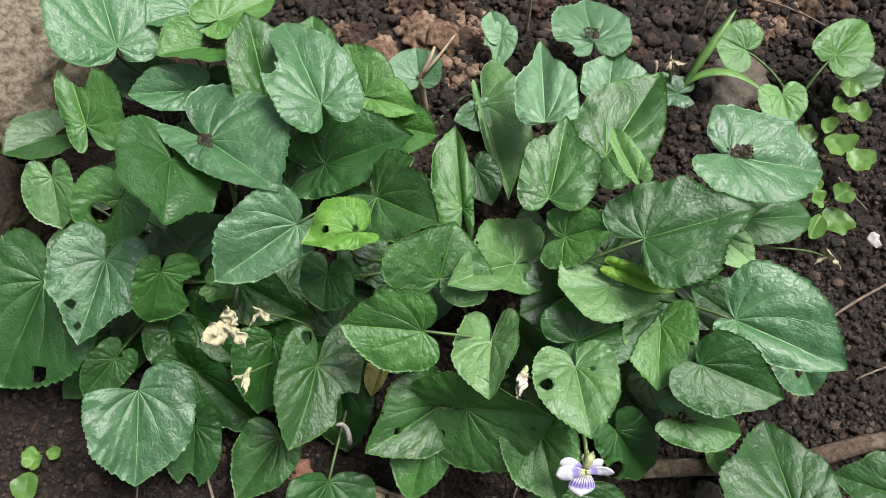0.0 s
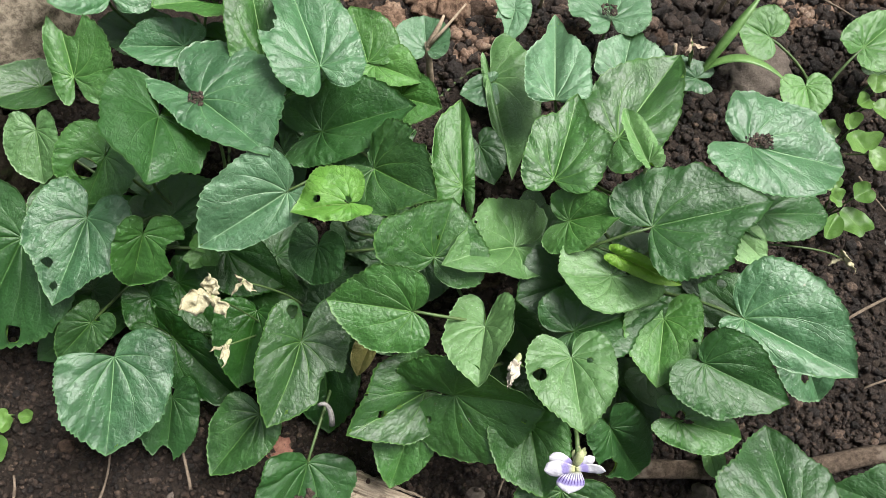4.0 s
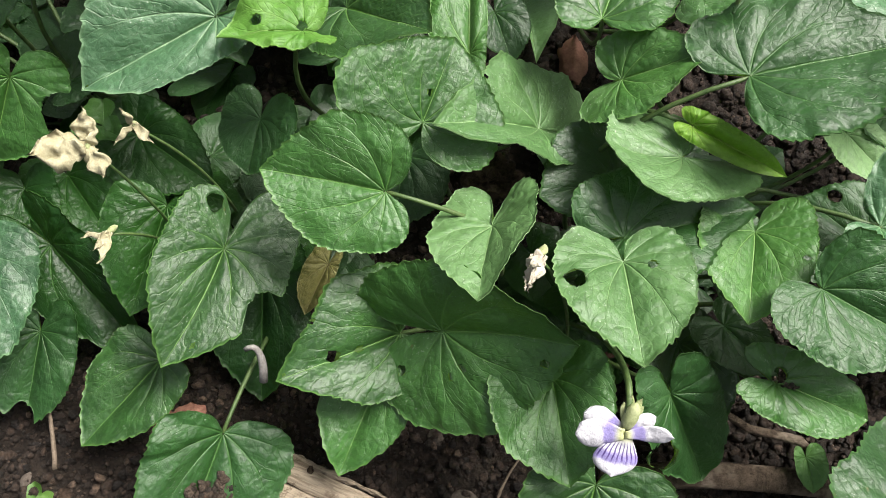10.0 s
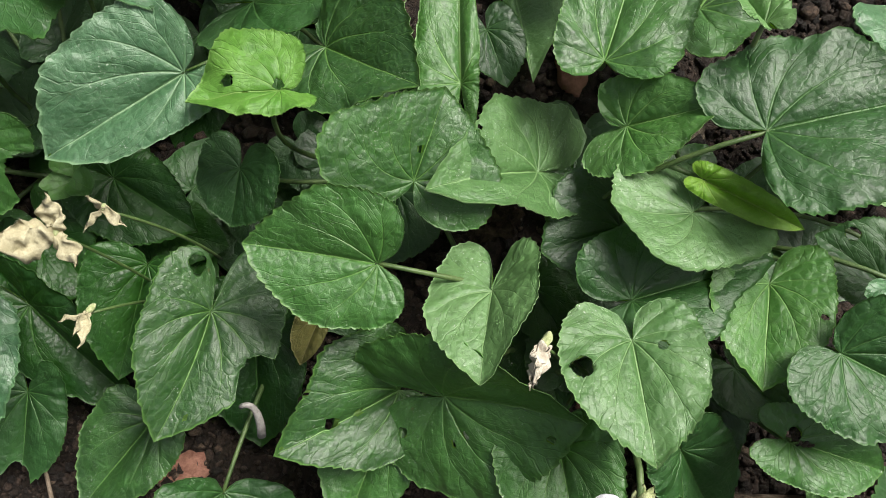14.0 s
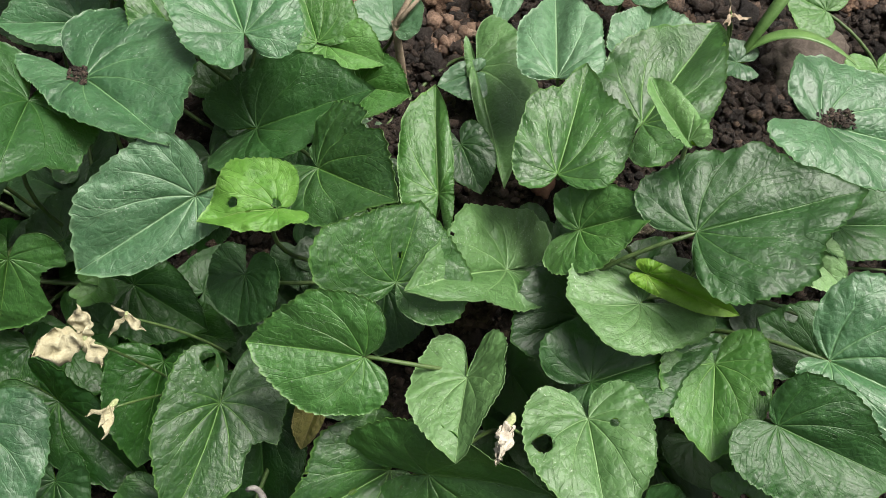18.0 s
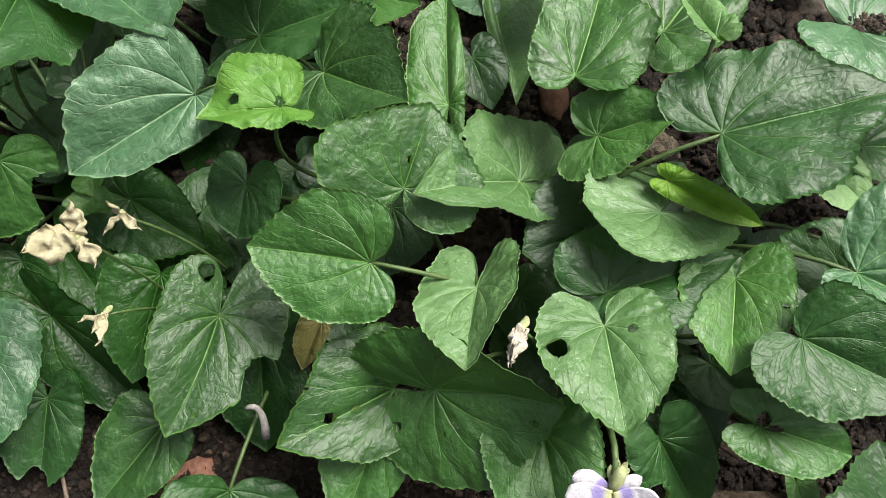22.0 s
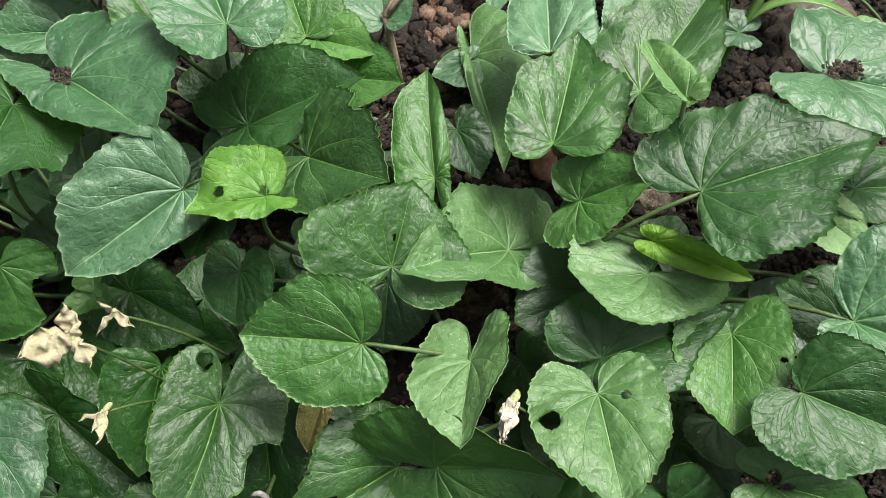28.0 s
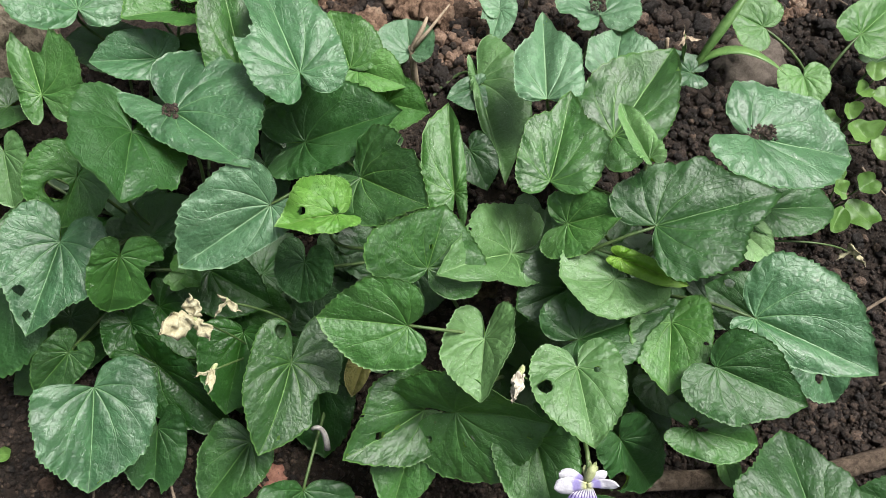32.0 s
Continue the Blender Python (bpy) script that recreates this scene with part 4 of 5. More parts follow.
def crumb_material(name, a, b, c):
    n = Nodes(name)
    rnd = n.add("ShaderNodeNewGeometry").outputs["Random Per Island"]
    col = n.mix(n.step(rnd, 0.0, 0.75), a, b)
    col = n.mix(n.step(rnd, 0.9, 0.97), col, c)
    fine = n.noise(900.0, 5.0, 0.75)
    col = n.mix(n.step(fine, 0.35, 0.65, 0.0, 0.75), col, a)
    n.bump(fine, 0.0016)
    return n.finish(col, n.step(n.noise(500.0, 2.0), 0.4, 0.6, 0.45, 0.9), 0.4)


CRUMB = crumb_material("soil_crumbs", (0.008, 0.005, 0.0034), (0.058, 0.037, 0.026), (0.135, 0.09, 0.063))
DIRT = crumb_material("leaf_dirt_crumbs", (0.02, 0.014, 0.01), (0.1, 0.07, 0.05), (0.2, 0.15, 0.11))
BROWN = crumb_material("brown_soil_crumbs", (0.008, 0.005, 0.0034), (0.048, 0.031, 0.0215), (0.135, 0.09, 0.064))
RUDDY = crumb_material("ruddy_soil_crumbs", (0.09, 0.054, 0.036), (0.3, 0.195, 0.135), (0.4, 0.3, 0.22))
scatter("soil_crumbs", 13000, (-0.26, 0.2, 0.03, 0.2), (0.0006, 0.003), CRUMB, 3, "loose dark crumbs of damp garden soil")
scatter("soil_crumbs", 26000, (-0.25, 0.26, -0.075, 0.035), (0.0004, 0.0021), CRUMB, 4, "loose dark crumbs of bare damp soil")
scatter("brown_soil_crumbs", 9000, (-0.12, 0.28, 0.18, 0.31), (0.0006, 0.0044), BROWN, 5, "loose brown crumbs of drier soil", sub=2)
scatter("brown_soil_crumbs", 9000, (0.1, 0.28, -0.03, 0.2), (0.0005, 0.0026), BROWN, 6, "loose brown crumbs beside the violets", sub=2)
scatter("ruddy_soil_crumbs", 900, (0.0, 0.03, 0.195, 0.25), (0.0007, 0.0035), RUDDY, 8, "dry reddish crumbs of earth in a heap")
scatter("ruddy_soil_crumbs", 420, (0.175, 0.205, 0.235, 0.262), (0.0007, 0.003), RUDDY, 9, "dry reddish crumbs of earth in a heap")


# ---- stick, bark and twigs ----
WOODNODES = Nodes("weathered_wood")
wc = WOODNODES.coords()
wmap = WOODNODES.add("ShaderNodeMapping", {"Vector": wc, "Scale": (18.0, 260.0, 260.0)}).outputs[0]
wgrain = WOODNODES.noise(4.0, 5.0, 0.7, wmap)
wspots = WOODNODES.noise(300.0, 5.0, 0.75)
wcol = WOODNODES.mix(WOODNODES.step(wgrain, 0.35, 0.62), (0.19, 0.148, 0.105), (0.35, 0.288, 0.215))
wcol = WOODNODES.mix(WOODNODES.step(wspots, 0.57, 0.68, 0.0, 0.75), wcol, (0.1, 0.068, 0.045))
wcol = WOODNODES.mix(WOODNODES.math("MULTIPLY", WOODNODES.step(WOODNODES.noise(90.0, 4.0, 0.7), 0.55, 0.68), 0.75), wcol, (0.085, 0.058, 0.04))
WOODNODES.bump(wgrain, 0.001)
WOOD = WOODNODES.finish(wcol, 0.8, 0.3)
STICKWOOD = simple("brown_stick_bark", (0.06, 0.042, 0.03), (0.2, 0.15, 0.11), 0.9, 400.0, 0.002, 0.2, (0.25, 0.2, 0.155))

stick = single("stick", tube([(-0.06 + 0.028 * i, 0.0025 * math.sin(i * 1.4), 0.0012 * math.sin(i * 2.2)) for i in range(9)], 0.004, 0.0045, 16, 0.4), STICKWOOD, (0.125, 0.0, 0.006), (0, 0, 6.5), "weathered grey-brown stick lying on the soil", "stick")
part("twig", tube([(0.012, 0.002, 0.004), (0.003, 0.012, 0.006), (-0.012, 0.016, 0.004), (-0.02, 0.022, 0.003)], 0.002, 0.0012, 8, 0.2), STICKWOOD, stick)


def plank_strip(length, y0, y1, thick, seed, taper=0.0, lift=0.0):
    """A split strip of dry bark with a ragged end, along x."""
    bm = bmesh.new()
    rows, m, k = [], 50, 14
    for i in range(m + 1):
        f, row = i / m, []
        for j in range(k + 1):
            g = j / k
            ragged = 0.0025 * noise.noise(Vector((g * 6, seed, 0))) * (1 - f) + 0.004 * noise.noise(Vector((g * 7, seed, 9))) * f
            y = y0 + (y1 - y0) * g + 0.0007 * noise.noise(Vector((f * 12, seed, g * 2))) + taper * f * (0.5 - g)
            z = 0.0014 * math.sin(math.pi * g) + lift + 0.001 * noise.noise(Vector((f * 9, g * 5, seed))) + 0.0005 * noise.noise(Vector((f * 4, g * 26, seed)))
            row.append(bm.verts.new((f * length + ragged, y, z)))
        rows.append(row)
    for a, b in zip(rows, rows[1:]):
        for j in range(k):
            bm.faces.new((a[j], a[j + 1], b[j + 1], b[j])[::-1])
    geo = bmesh.ops.extrude_face_region(bm, geom=bm.faces[:])
    for v in geo["geom"]:
        if isinstance(v, bmesh.types.BMVert):
            v.co.z -= thick
    bmesh.ops.recalc_face_normals(bm, faces=bm.faces[:])
    return bm


bark = new("bark_piece")
bark.matrix_basis = pose(-0.037, -0.0175, 0.0035, 0, 1, -16)
tagged(bark, "split strip of dry tan bark lying on the soil", "bark")
part("strip", plank_strip(0.107, -0.0140, 0.0004, 0.0016, 3, 0.001), WOOD, bark)
part("strip", plank_strip(0.1, 0.0002, 0.0072, 0.0018, 5, 0.001, lift=0.0009), WOOD, bark)
part("strip", plank_strip(0.034, 0.0066, 0.0098, 0.0012, 8, 0.0025, lift=0.0004), WOOD, bark)
for i, (x, y, r) in enumerate([(-0.0265, -0.0135, 0.0016), (-0.008, -0.0215, 0.002), (-0.0165, -0.0265, 0.0022), (0.0, -0.024, 0.0016)]):
    single("soil_crumb", lump((0.6 * r, 0.7 * r, r * 0.5), 120 + i, 0.5, 3), CLOD, (x, y, 0.0062), (0, 0, 0), "small round crumb of soil on the bark", "soil crumb")

TWIG = simple("thin_dry_twig", (0.08, 0.06, 0.042), (0.2, 0.155, 0.115), 0.8, 300.0)
for pts, r, lab in [
    ([(-0.15, -0.03, 0.001), (-0.146, -0.02, 0.002), (-0.147, -0.006, 0.003), (-0.15, 0.004, 0.002)], 0.0007, "thin pale dry twig on the soil"),
    ([(0.033, -0.018, 0.001), (0.035, -0.008, 0.004), (0.041, 0.0, 0.003)], 0.0005, "thin brown root fibre on the soil"),
    ([(-0.108, -0.022, 0.002), (-0.111, -0.01, 0.003), (-0.117, 0.006, 0.008)], 0.0008, "thin pale dry stalk leaning on the soil"),
    ([(0.192, 0.07, 0.004), (0.204, 0.079, 0.007), (0.222, 0.088, 0.006), (0.242, 0.098, 0.004)], 0.0009, "dark reddish twig on the soil"),
    ([(0.205, 0.145, 0.012), (0.214, 0.138, 0.006), (0.222, 0.13, 0.004)], 0.0006, "thin pale root across the soil"),
    ([(0.165, 0.258, 0.004), (0.19, 0.252, 0.006), (0.213, 0.238, 0.004)], 0.0007, "thin brown twig on the soil"),
    ([(-0.087, -0.052, 0.001), (-0.094, -0.042, 0.003), (-0.099, -0.03, 0.002)], 0.0009, "pale curved dry twig on the soil"),
    ([(-0.05, -0.041, 0.006), (-0.06, -0.033, 0.007), (-0.065, -0.02, 0.006)], 0.0006, "thin reddish stalk across the soil"),
    ([(0.205, 0.042, 0.003), (0.222, 0.05, 0.005), (0.24, 0.052, 0.003)], 0.0006, "thin pale twig on dark soil"),
    ([(-0.19, -0.04, 0.002), (-0.186, -0.03, 0.003), (-0.19, -0.02, 0.002)], 0.0008, "curved dry twig on the soil"),
]:
    ob = part("twig", tube([p for a, b, c in [pts[:3]] for p in bend(a, b, c, 8)] + [Vector(p) for p in pts[3:]], r, r * 0.7, 7, 0.3), TWIG, None)
    tagged(ob, lab, "twig", "twigs on the soil")

# dead pale stems standing behind the plants
dead = new("dead_stem")
dead.location = on_soil(-0.009, 0.18)
tagged(dead, "broken pale dry stem standing in the soil", "stem")
dl = Vector(dead.location)
part("stalk", tube([Vector(p) - dl for p in [(-0.0085, 0.176, 0.004), (-0.010, 0.183, 0.025), (-0.0112, 0.188, 0.043)]], 0.0019, 0.0015, 9, 0.2), DRYSTEM, dead)
part("twig", tube([Vector(p) - dl for p in [(-0.0112, 0.187, 0.042), (-0.003, 0.194, 0.048), (0.006, 0.206, 0.05)]], 0.0012, 0.0004, 7, 0.3), DRYSTEM, dead)
part("twig", tube([Vector(p) - dl for p in [(-0.0112, 0.187, 0.042), (-0.006, 0.196, 0.046), (-0.004, 0.2, 0.049)]], 0.0016, 0.0006, 7, 0.3), DRYSTEM, dead)
for x, y, h in [(0.046, 0.236, 0.05), (0.152, 0.245, 0.03), (0.111, 0.196, 0.03), (0.142, 0.24, 0.04)]:
    ob = part("dry_stalk", tube(bend(on_soil(x, y, -0.003), (x + 0.001, y, h * 0.6), (x - 0.001, y + 0.006, h), 7), 0.0012, 0.0009, 7, 0.2), DRYSTEM, None)
    tagged(ob, "short upright dry stalk in the soil", "stalk", "dry stalks")


# ---- flower ----
def petal_material(name, fade_in, full, fade_out, streaks):
    n = Nodes(name)
    uv = n.add("ShaderNodeUVMap", uv_map="petal").outputs[0]
    p = n.add("ShaderNodeSeparateXYZ", {0: uv})
    across, along = p.outputs[0], p.outputs[1]
    ragged = n.math("MULTIPLY_ADD", n.noise(500.0), 0.2, n.math("SUBTRACT", along, 0.1))
    streak = n.step(n.math("PINGPONG", n.math("ADD", n.math("MULTIPLY", across, 4.5), n.math("MULTIPLY", n.noise(500.0), 0.2)), 0.5), 0.24, 0.1)
    zone = n.math("MULTIPLY", n.step(along, 0.12, 0.3), n.step(ragged, fade_out, full))
    blush = n.math("MULTIPLY", n.step(ragged, fade_in, full), n.step(ragged, fade_out, 0.5 * (full + fade_out)))
    col = n.mix(n.step(along, 0.05, 0.25), (0.5, 0.52, 0.26), (0.56, 0.55, 0.6))
    col = n.mix(n.math("MULTIPLY", blush, 0.75), col, (0.19, 0.14, 0.46))
    col = n.mix(n.math("MULTIPLY", n.math("MULTIPLY", streak, zone), streaks), col, (0.06, 0.03, 0.16))
    n.bump(n.noise(900.0, 3.0), 0.0003)
    n.finish(col, 0.65, 0.25)
    return n.mat


PETAL = petal_material("white_violet_petal", 0.1, 0.25, 0.48, 0.0)
LIP = petal_material("streaked_violet_petal", 0.35, 0.5, 0.72, 0.9)
SEPAL = simple("pale_sepal", (0.24, 0.28, 0.12), (0.4, 0.43, 0.24), 0.6, 300.0)


def petal(length, width, curl, waist=0.25, notch=0.0, crumple=0.0, seed=0):
    """A petal along +y from the origin, its face to +z."""
    bm = bmesh.new()
    uvl = bm.loops.layers.uv.new("petal")
    rows, data, m, k = [], {}, 14, 10
    for i in range(m + 1):
        f, row = i / m, []
        w = width * (waist + (1 - waist) * math.sin(min(f / 0.72, 1.0) * math.pi / 2) ** 1.4) * math.sqrt(max(0.0, 1 - max(0, (f - 0.55) / 0.45) ** 2.4))
        for j in range(k + 1):
            g = 2 * j / k - 1
            x, y = g * w / 2, f * length * (1 - 0.06 * g * g) - notch * (1 - abs(g)) * f ** 6
            z = curl * length * f * f - 0.12 * width * g * g * f + 0.03 * length * noise.noise(Vector((x * 300, y * 300, seed)))
            z += crumple * length * noise.noise(Vector((x * 420 + seed, y * 420, 3)))
            v = bm.verts.new((x + crumple * length * 0.5 * noise.noise(Vector((y * 500, x * 500, seed))), y, z))
            data[v] = (g, f)
            row.append(v)
        rows.append(row)
    for a, b in zip(rows, rows[1:]):
        for j in range(k):
            bm.faces.new((a[j], a[j + 1], b[j + 1], b[j]))
    geo = bmesh.ops.extrude_face_region(bm, geom=bm.faces[:])
    twins = [v for v in geo["geom"] if isinstance(v, bmesh.types.BMVert)]
    near = list(data.items())
    for v in twins:
        data[v] = min(((p.co - v.co).length, d) for p, d in near)[1]
        v.co.z -= 0.0003
    for fc in bm.faces:
        for lp in fc.loops:
            lp[uvl].uv = data[lp.vert]
    bmesh.ops.recalc_face_normals(bm, faces=bm.faces[:])
    return bm


def flower_stalk(points, r, material, parent, origin):
    a, b, c = points
    inv = origin.inverted()
    return part("stalk", tube([inv @ p for p in bend(a, b, c, 10)], r, r * 0.85, 7), material, parent)


front = CROWN["front"]
flower = new("flower")
flower.parent = front
fm = Matrix.Translation((0.0562, -0.0018, 0.0770)) @ Matrix((( 0.985, 0.17, 0.0, 0), (-0.12, 0.69, -0.71, 0), (-0.12, 0.70, 0.70, 0), (0, 0, 0, 1))).to_3x3().to_4x4()
flower.matrix_basis = Matrix.Translation(-front.location) @ fm
tagged(flower, "white violet flower with purple-streaked centre")
for ang, ln, wd, curl, lift, wst in [(184, 0.0128, 0.0112, -0.02, -0.0002, 0.35), (106, 0.0122, 0.0088, 0.05, 0.0004, 0.35), (82, 0.011, 0.0075, -0.1, -0.0006, 0.35), (-66, 0.0115, 0.005, 0.25, 0.0006, 0.35), (-46, 0.0088, 0.005, -0.05, -0.0006, 0.35)]:
    p = part("petal", petal(ln, wd, curl, wst, 0.0006, 0.03, ang), LIP if ang == 184 else PETAL, flower)
    p.matrix_basis = pose(0, 0, lift, 10 if ang == 184 else 0, 0, ang)
for i, (a, s) in enumerate([(8, 1.15), (-9, 1.1), (22, 0.9), (-20, 0.9)]):
    p = part("sepal", petal(0.0078 * s, 0.0021, 0.08, 0.7), SEPAL, flower)
    p.matrix_basis = pose(0, 0.001, -0.001, -12, 0, a)
part("spur", lump((0.0018, 0.0040, 0.0017), 3, 0.1, 3), SEPAL, flower).matrix_basis = pose(0, 0.0045, -0.0008)
flower_stalk([(0.0562, 0.0022, 0.0800), (0.057, 0.018, 0.089), (0.05, 0.04, 0.02)], 0.0009, STEM, flower, fm)


def withered(plant, at, turn, size, count, foot, seed, label, mat=CREAM, shut=False, broad=1.0, fan=360):
    crown = CROWN[plant]
    e = new("withered_flower")
    e.parent = crown
    m = pose(*at, *turn)
    e.matrix_basis = Matrix.Translation(-crown.location) @ m
    tagged(e, label)
    r = random.Random(seed)
    for i in range(count):
        p = part("petal", petal(size * r.uniform(0.8, 1.4), size * (0.45 if shut else r.uniform(0.55, 0.95) * broad), r.uniform(-0.4, 0.5), 0.45, -0.002, 0.36, seed + i * 7), mat, e)
        p.matrix_basis = pose(0, 0, 0, r.uniform(62, 88), r.uniform(-15, 15), 360 / count * i) if shut else pose(0, 0, 0, r.uniform(-5, 50), r.uniform(-30, 30), fan / count * i + r.uniform(-25, 25))
    part("calyx", lump((size * 0.16, size * 0.16, size * 0.3), seed, 0.2, 3), SEPAL, e).matrix_basis = pose(0, 0, -size * 0.2)
    inv = m.inverted()
    base = Vector(at) - Vector((0, 0, 0.002))
    part("stalk", tube([inv @ p for p in bend(base, (base + Vector(foot)) / 2 + Vector((0.006, 0.0, 0.012)), foot, 10)], 0.0004, 0.0005, 7), STEM, e)


withered("front_left", (-0.0858, 0.0545, 0.083), (38, 10, 20), 0.0088, 3, (-0.075, 0.05, 0.01), 4, "withered cream flower with crumpled petals", broad=1.35, fan=300)
withered("front_left", (-0.074, 0.0605, 0.0865), (50, 0, 10), 0.0040, 3, (-0.06, 0.062, 0.03), 9, "tiny shrivelled white flower on a thin stalk")
withered("front_left", (-0.0828, 0.0385, 0.0645), (60, 30, -40), 0.0058, 3, (-0.078, 0.05, 0.02), 13, "shrivelled pale brown flower", shut=True)
withered("front", (0.0315, 0.0352, 0.0925), (35, -55, 25), 0.0076, 6, (0.047, 0.026, 0.03), 17, "closed withered white flower with a pinkish base", BELL, shut=True)
withered("centre", (0.0025, 0.154, 0.03), (20, 40, -60), 0.006, 3, (-0.01, 0.15, 0.01), 23, "small dried pinkish flower near the soil", shut=True)
withered("rear_right", (0.1125, 0.192, 0.048), (10, 20, 30), 0.004, 3, (0.113, 0.188, 0.005), 29, "dried seed head on a short pale stem", DRYSTEM)
withered("right", (0.19, 0.1, 0.022), (60, 20, -60), 0.005, 4, (0.148, 0.1025, 0.03), 31, "curled yellowish withered flower on a reddish stalk")

# pale curled petal stuck below a bitten leaf
ob = part("fallen_petal", tube(bend((-0.0495, 0.0185, 0.026), (-0.0435, 0.0215, 0.03), (-0.0435, 0.0105, 0.019), 9), 0.0008, 0.0014, 9, 0.3), simple("grey_petal", (0.19, 0.175, 0.165), (0.4, 0.38, 0.36)), None)
tagged(ob, "curled pale fallen petal caught under a leaf", "petal")

# ---- small seedlings, clover and grass ----
def blade_disc(rx, ry, notch, cup, seed):
    """A small rounded leaf round its foot at the origin, along +y."""
    bm = bmesh.new()
    uvl, ribl = bm.loops.layers.uv.new("vein"), bm.loops.layers.uv.new("rib")
    rings, n, data = 6, 26, {}
    hub = bm.verts.new((0, ry, 0))
    data[hub] = (8.0, 0.0, 0.0, 0.2)
    prev = None
    for j in range(1, rings + 1):
        r, ring = j / rings, []
        for i in range(n):
            th = 2 * math.pi * i / n
            k = 1 - notch * math.exp(-((min(th, 2 * math.pi - th)) / 0.3) ** 2) + 0.3 * noise.noise(Vector((math.sin(th) * 1.1, math.cos(th) * 1.1, seed * 1.7)))
            x, y = math.sin(th) * rx * r * k, ry + math.cos(th) * ry * r * k
            z = cup * rx * r * r + 0.35 * abs(x) * (1 + math.sin(seed * 2.3)) + 0.35 * rx * r * noise.noise(Vector((x / rx * 1.5, y / ry * 1.5, seed)))
            v = bm.verts.new((x, y, z))
            data[v] = (8 + math.atan2(abs(x), y) * 2.2, r, x / ry / 2, 0.2 * y / ry)
            ring.append(v)
        for i in range(n):
            if prev is None:
                bm.faces.new((hub, ring[(i + 1) % n], ring[i]))
            else:
                bm.faces.new((prev[i], prev[(i + 1) % n], ring[(i + 1) % n], ring[i]))
        prev = ring
    for fc in bm.faces:
        for lp in fc.loops:
            lp[uvl].uv, lp[ribl].uv = data[lp.vert][:2], data[lp.vert][2:]
    return bm


YOUNG = leaf_material("young_leaf", (0.042, 0.11, 0.014), (0.09, 0.185, 0.034), (0.2, 0.32, 0.1), rough=0.5, sheen_specks=0.1, relief=0.4)


def seedling(x, y, leaves, label, seed, mat=YOUNG, up=0.0):
    e = new("seedling")
    e.location = on_soil(x, y, up)
    tagged(e, label, "seedling", "seedlings on the soil")
    for i, (dx, dy, dz, rx, ry, tilt, yaw) in enumerate(leaves):
        ob = part("leaf", blade_disc(rx, ry, 0.25, 0.22, seed + i), mat, e)
        ob.matrix_basis = pose(dx, dy, dz, tilt, 0, yaw)
        inv = ob.matrix_basis.inverted()
        part("stalk", tube([inv @ p for p in bend((dx, dy, dz), (dx * 0.6, dy * 0.6, dz * 0.3), (0, 0, -0.002), 7)], 0.0004, 0.0005, 6), STEM, ob)


seedling(-0.198, 0.007, [(0.0, 0.0, 0.006, 0.0055, 0.0045, 8, 160), (0.004, -0.001, 0.005, 0.0035, 0.004, 5, -80), (-0.002, -0.001, 0.004, 0.003, 0.003, 10, 70)], "tiny light green seedling with round leaves", 3)
seedling(-0.2026, -0.0045, [(0.0, 0.001, 0.005, 0.0068, 0.0062, 6, 180)], "single notched round seed leaf on the soil", 5)
seedling(-0.168, -0.045, [(0, 0, 0.006, 0.0018, 0.006, 20, 0), (0, 0, 0.006, 0.0018, 0.006, 15, 100), (0, 0, 0.006, 0.0018, 0.005, 15, 190), (0, 0, 0.006, 0.0016, 0.005, 15, -80)], "tiny star-shaped green seedling", 7)
seedling(-0.1036, 0.0802, [(0.0, 0.001, 0.0379, 0.0048, 0.0045, 12, 10), (0.0, 0.0, 0.0379, 0.0048, 0.0045, 12, 130), (0.0, 0.0, 0.0379, 0.0046, 0.0045, 12, -115)], "pale three-lobed clover leaf between violets", 9, mat=LEAF["light"])
seedling(-0.1125, -0.031, [(0, 0, 0.003, 0.0026, 0.0028, 8, 40), (-0.001, 0, 0.003, 0.0026, 0.0028, 8, 160), (0, 0, 0.003, 0.0022, 0.0026, 8, -80)], "tiny pale green seedling", 11)
seedling(-0.0205, -0.0265, [(0, 0, 0.006, 0.002, 0.0022, 8, 40), (0, 0, 0.006, 0.002, 0.0022, 8, 190)], "tiny green seedling beside the bark", 12)
for x, y, s, lv in [
    (0.2000, 0.1635, 13, [(0.1894, 0.1676, 0.0055, 0.0055), (0.1987, 0.1718, 0.0045, 0.0045), (0.2023, 0.1582, 0.0078, 0.0072), (0.2152, 0.1520, 0.0066, 0.0075)]),
    (0.2120, 0.1860, 17, [(0.2084, 0.1836, 0.0050, 0.0048), (0.2171, 0.1778, 0.0058, 0.0060), (0.2130, 0.1925, 0.0055, 0.0050)]),
    (0.1940, 0.1290, 21, [(0.1906, 0.1406, 0.0045, 0.0042), (0.1889, 0.1315, 0.0045, 0.0042), (0.2021, 0.1336, 0.0055, 0.0052), (0.1992, 0.1195, 0.0072, 0.0085), (0.1862, 0.1157, 0.0042, 0.0075)]),
]:
    blades = []
    for k, (lx, ly, rx, ry) in enumerate(lv):
        yaw = math.degrees(math.atan2(-(lx - x), ly - y))
        way = Vector((lx - x, ly - y, 0)).normalized()
        blades.append((lx - x - way.x * ry, ly - y - way.y * ry, 0.016 + 0.003 * (k % 3), rx, ry, 10 + 9 * (k % 2), yaw))
    seedling(x, y, blades, "light green seedling with rounded leaves beside the violets", s)

grass = new("grass_tuft")
grass.location = on_soil(0.1175, 0.184)
tagged(grass, "grass shoot with two long pale green blades", "grass")


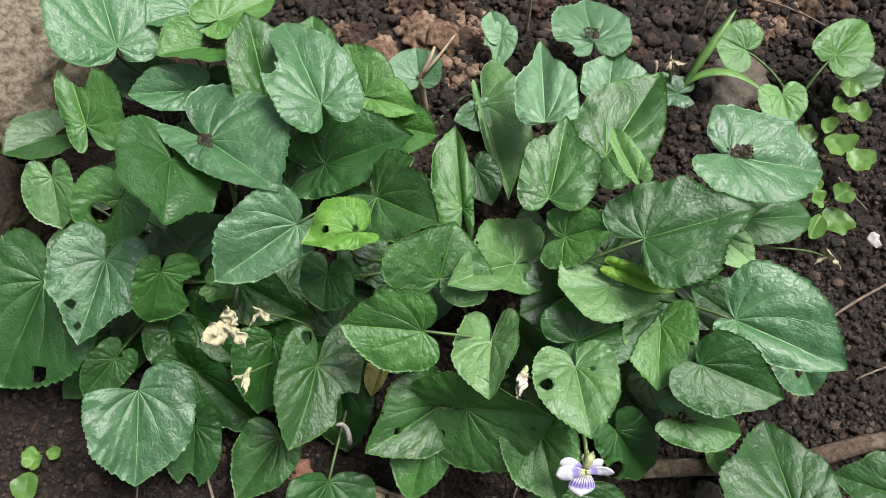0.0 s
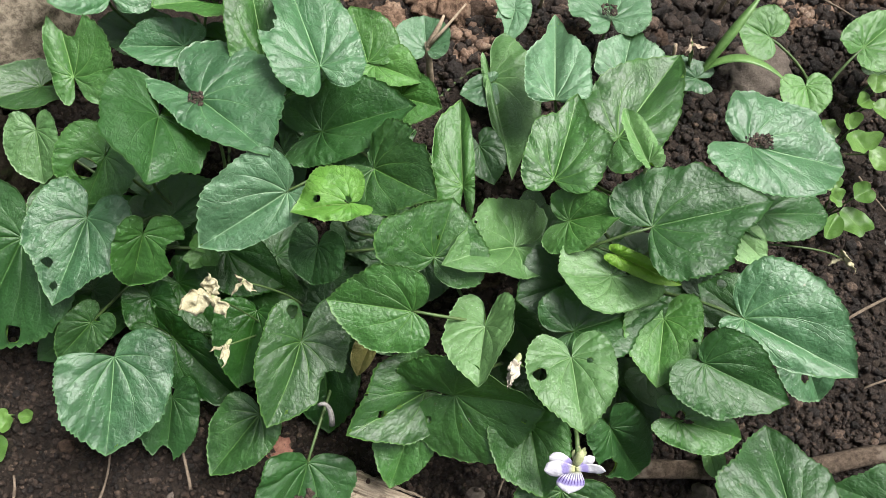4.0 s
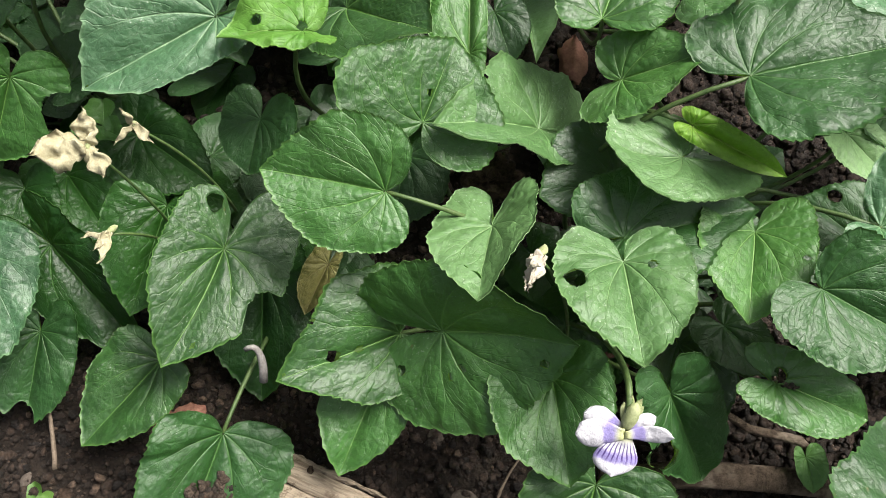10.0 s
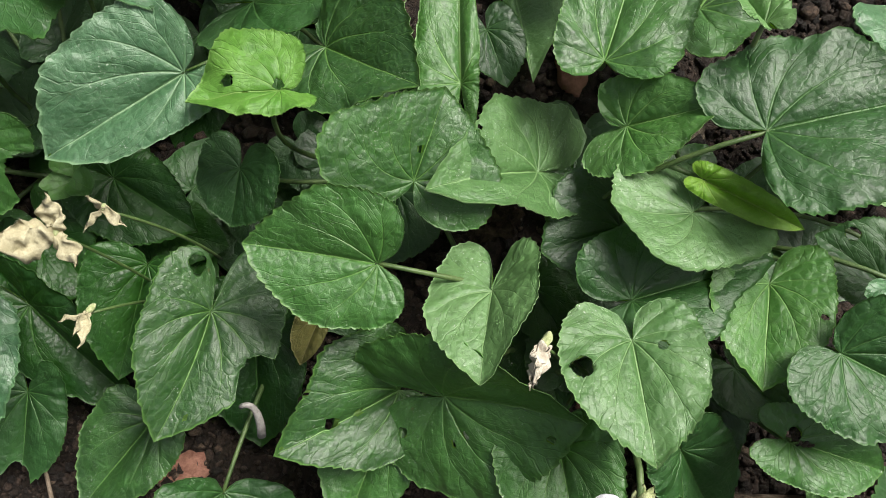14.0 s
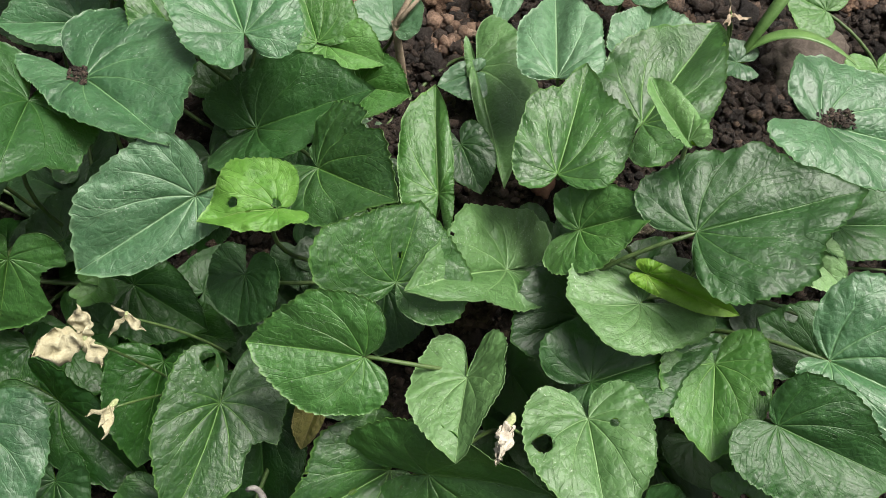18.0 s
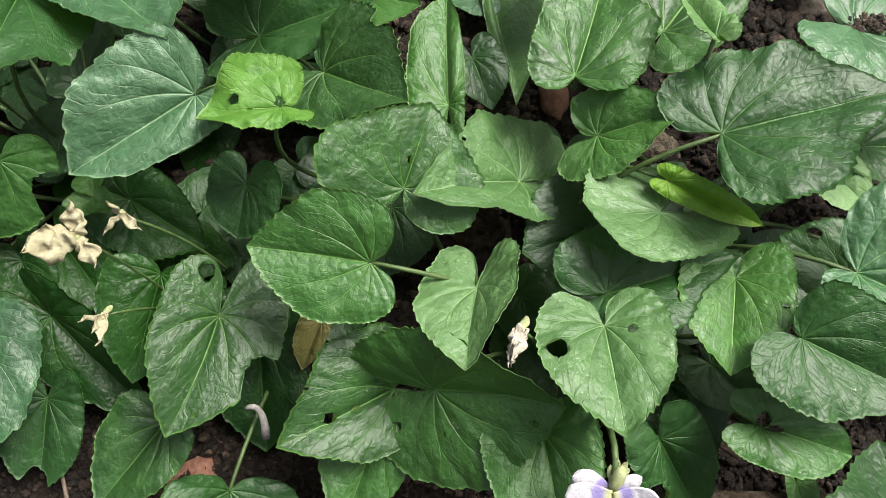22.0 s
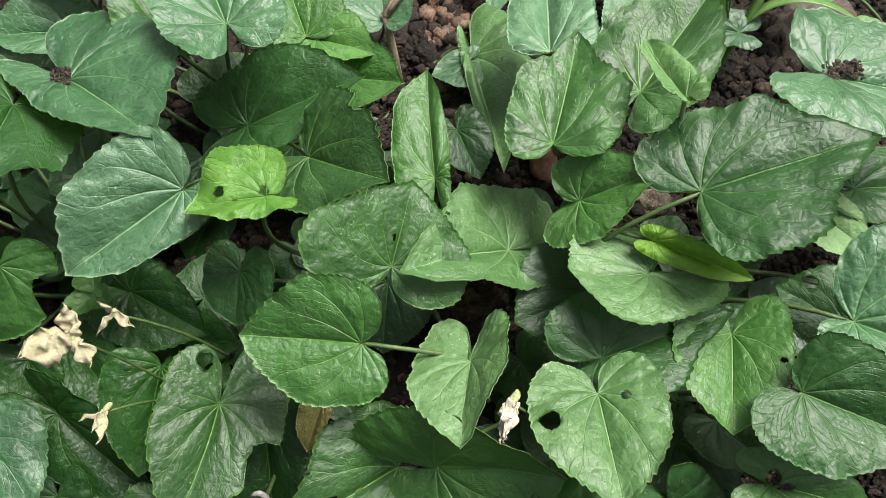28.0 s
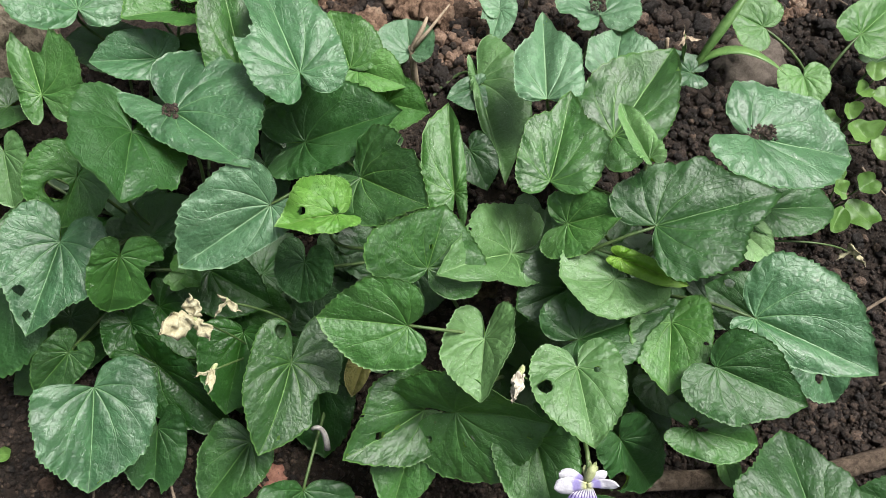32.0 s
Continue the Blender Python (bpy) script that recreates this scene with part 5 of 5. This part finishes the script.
def grass_blade(points, width, seed):
    bm = bmesh.new()
    pts = bend(*points, 16)
    prev = None
    for i, p in enumerate(pts):
        f = i / 15
        w = width * (0.35 + 0.65 * math.sin(min(1, f * 1.8) * math.pi / 2)) * (1 - f ** 3) + 0.0002
        way = (pts[min(i + 1, 15)] - pts[max(i - 1, 0)]).normalized()
        side = way.cross(Vector((0, 0.25, 1))).normalized()
        up = side.cross(way)
        row = [bm.verts.new(p - side * w + up * w * 0.35), bm.verts.new(p), bm.verts.new(p + side * w + up * w * 0.35), bm.verts.new(p - up * 0.0004)]
        if prev:
            for a, b in ((0, 1), (1, 2), (2, 3), (3, 0)):
                bm.faces.new((prev[a], prev[b], row[b], row[a]))
        prev = row
    bmesh.ops.recalc_face_normals(bm, faces=bm.faces[:])
    return bm


gl = Vector(grass.location)
g0 = Vector((0.1225, 0.188, 0.03)) - gl
part("stem", tube(bend((0, 0, -0.003), g0 * 0.5 + Vector((-0.001, 0, 0)), g0, 8), 0.0016, 0.0014, 8), GRASS, grass)
part("blade", grass_blade((g0, Vector((0.132, 0.2, 0.05)) - gl, Vector((0.146, 0.22, 0.05)) - gl), 0.0026, 1), GRASS, grass)
part("blade", grass_blade((g0, Vector((0.138, 0.197, 0.045)) - gl, Vector((0.162, 0.181, 0.036)) - gl), 0.0028, 2), GRASS, grass)
part("blade", grass_blade((g0 * 0.6, Vector((0.1145, 0.19, 0.03)) - gl, Vector((0.112, 0.193, 0.05)) - gl), 0.0016, 3), GRASS, grass)


# ---- soil crumbs lying on some leaves ----
for i, (x0, x1, y0, y1, z, count) in enumerate([(0.119, 0.132, 0.1265, 0.1325, 0.0868, 330), (-0.104, -0.098, 0.1305, 0.137, 0.0882, 170), (-0.113, -0.103, 0.19, 0.198, 0.0665, 230), (0.071, 0.078, 0.207, 0.213, 0.0442, 140), (0.1015, 0.107, 0.018, 0.023, 0.0572, 140)]):
    scatter("soil_crumbs", count, (x0, x1, y0, y1), (0.00025, 0.0009), DIRT, 40 + i, "brown crumbs of soil lying on a violet leaf", height=lambda x, y, z=z: z)

# pale petal on a thin twig at the edge of the bed
ob = part("fallen_petal", petal(0.009, 0.007, 0.15, 0.5, 0.001, 0.12, 5), bpy.data.materials["grey_petal"], None)
ob.matrix_basis = pose(0.2235, 0.109, 0.0075, 8, 0, 30)
tagged(ob, "translucent pale fallen petal on the soil", "petal")

# crumbs of soil heaped on the leaf beside the bark
HEAP = Vector((-0.0525, -0.0066, 0.0201)), Vector((0.471, -0.297, 0.831))


def heap_height(x, y):
    at, up = HEAP
    return at.z - (up.x * (x - at.x) + up.y * (y - at.y)) / up.z + 0.001


for i, (x0, x1, y0, y1, count) in enumerate([(-0.0600, -0.0420, -0.0300, -0.0215, 420), (-0.0640, -0.0520, -0.0340, -0.0270, 170), (-0.0520, -0.0390, -0.0260, -0.0170, 200)]):
    scatter("soil_crumbs", count, (x0, x1, y0, y1), (0.0004, 0.0018), DIRT, 60 + i, "brown crumbs of soil heaped on a leaf", height=heap_height)
single("soil_clod", lump((0.0042, 0.0034, 0.0026), 140, 0.5, 4, 0.2, 2.6), CLOD, (-0.0555, -0.0285, heap_height(-0.0555, -0.0285) + 0.001), (0, 0, 30), "crumbly brown clod of earth on a leaf", "soil clod")

# a clod of earth in the gap between the leaves
single("soil_clod", lump((0.0085, 0.0075, 0.0085), 150, 0.45, 4, 0.25, 2.6), CLOD, (0.0199, 0.0799, 0.0370), (0, 0, 0), "brown crumbly clod of earth between the leaves", "soil clod")
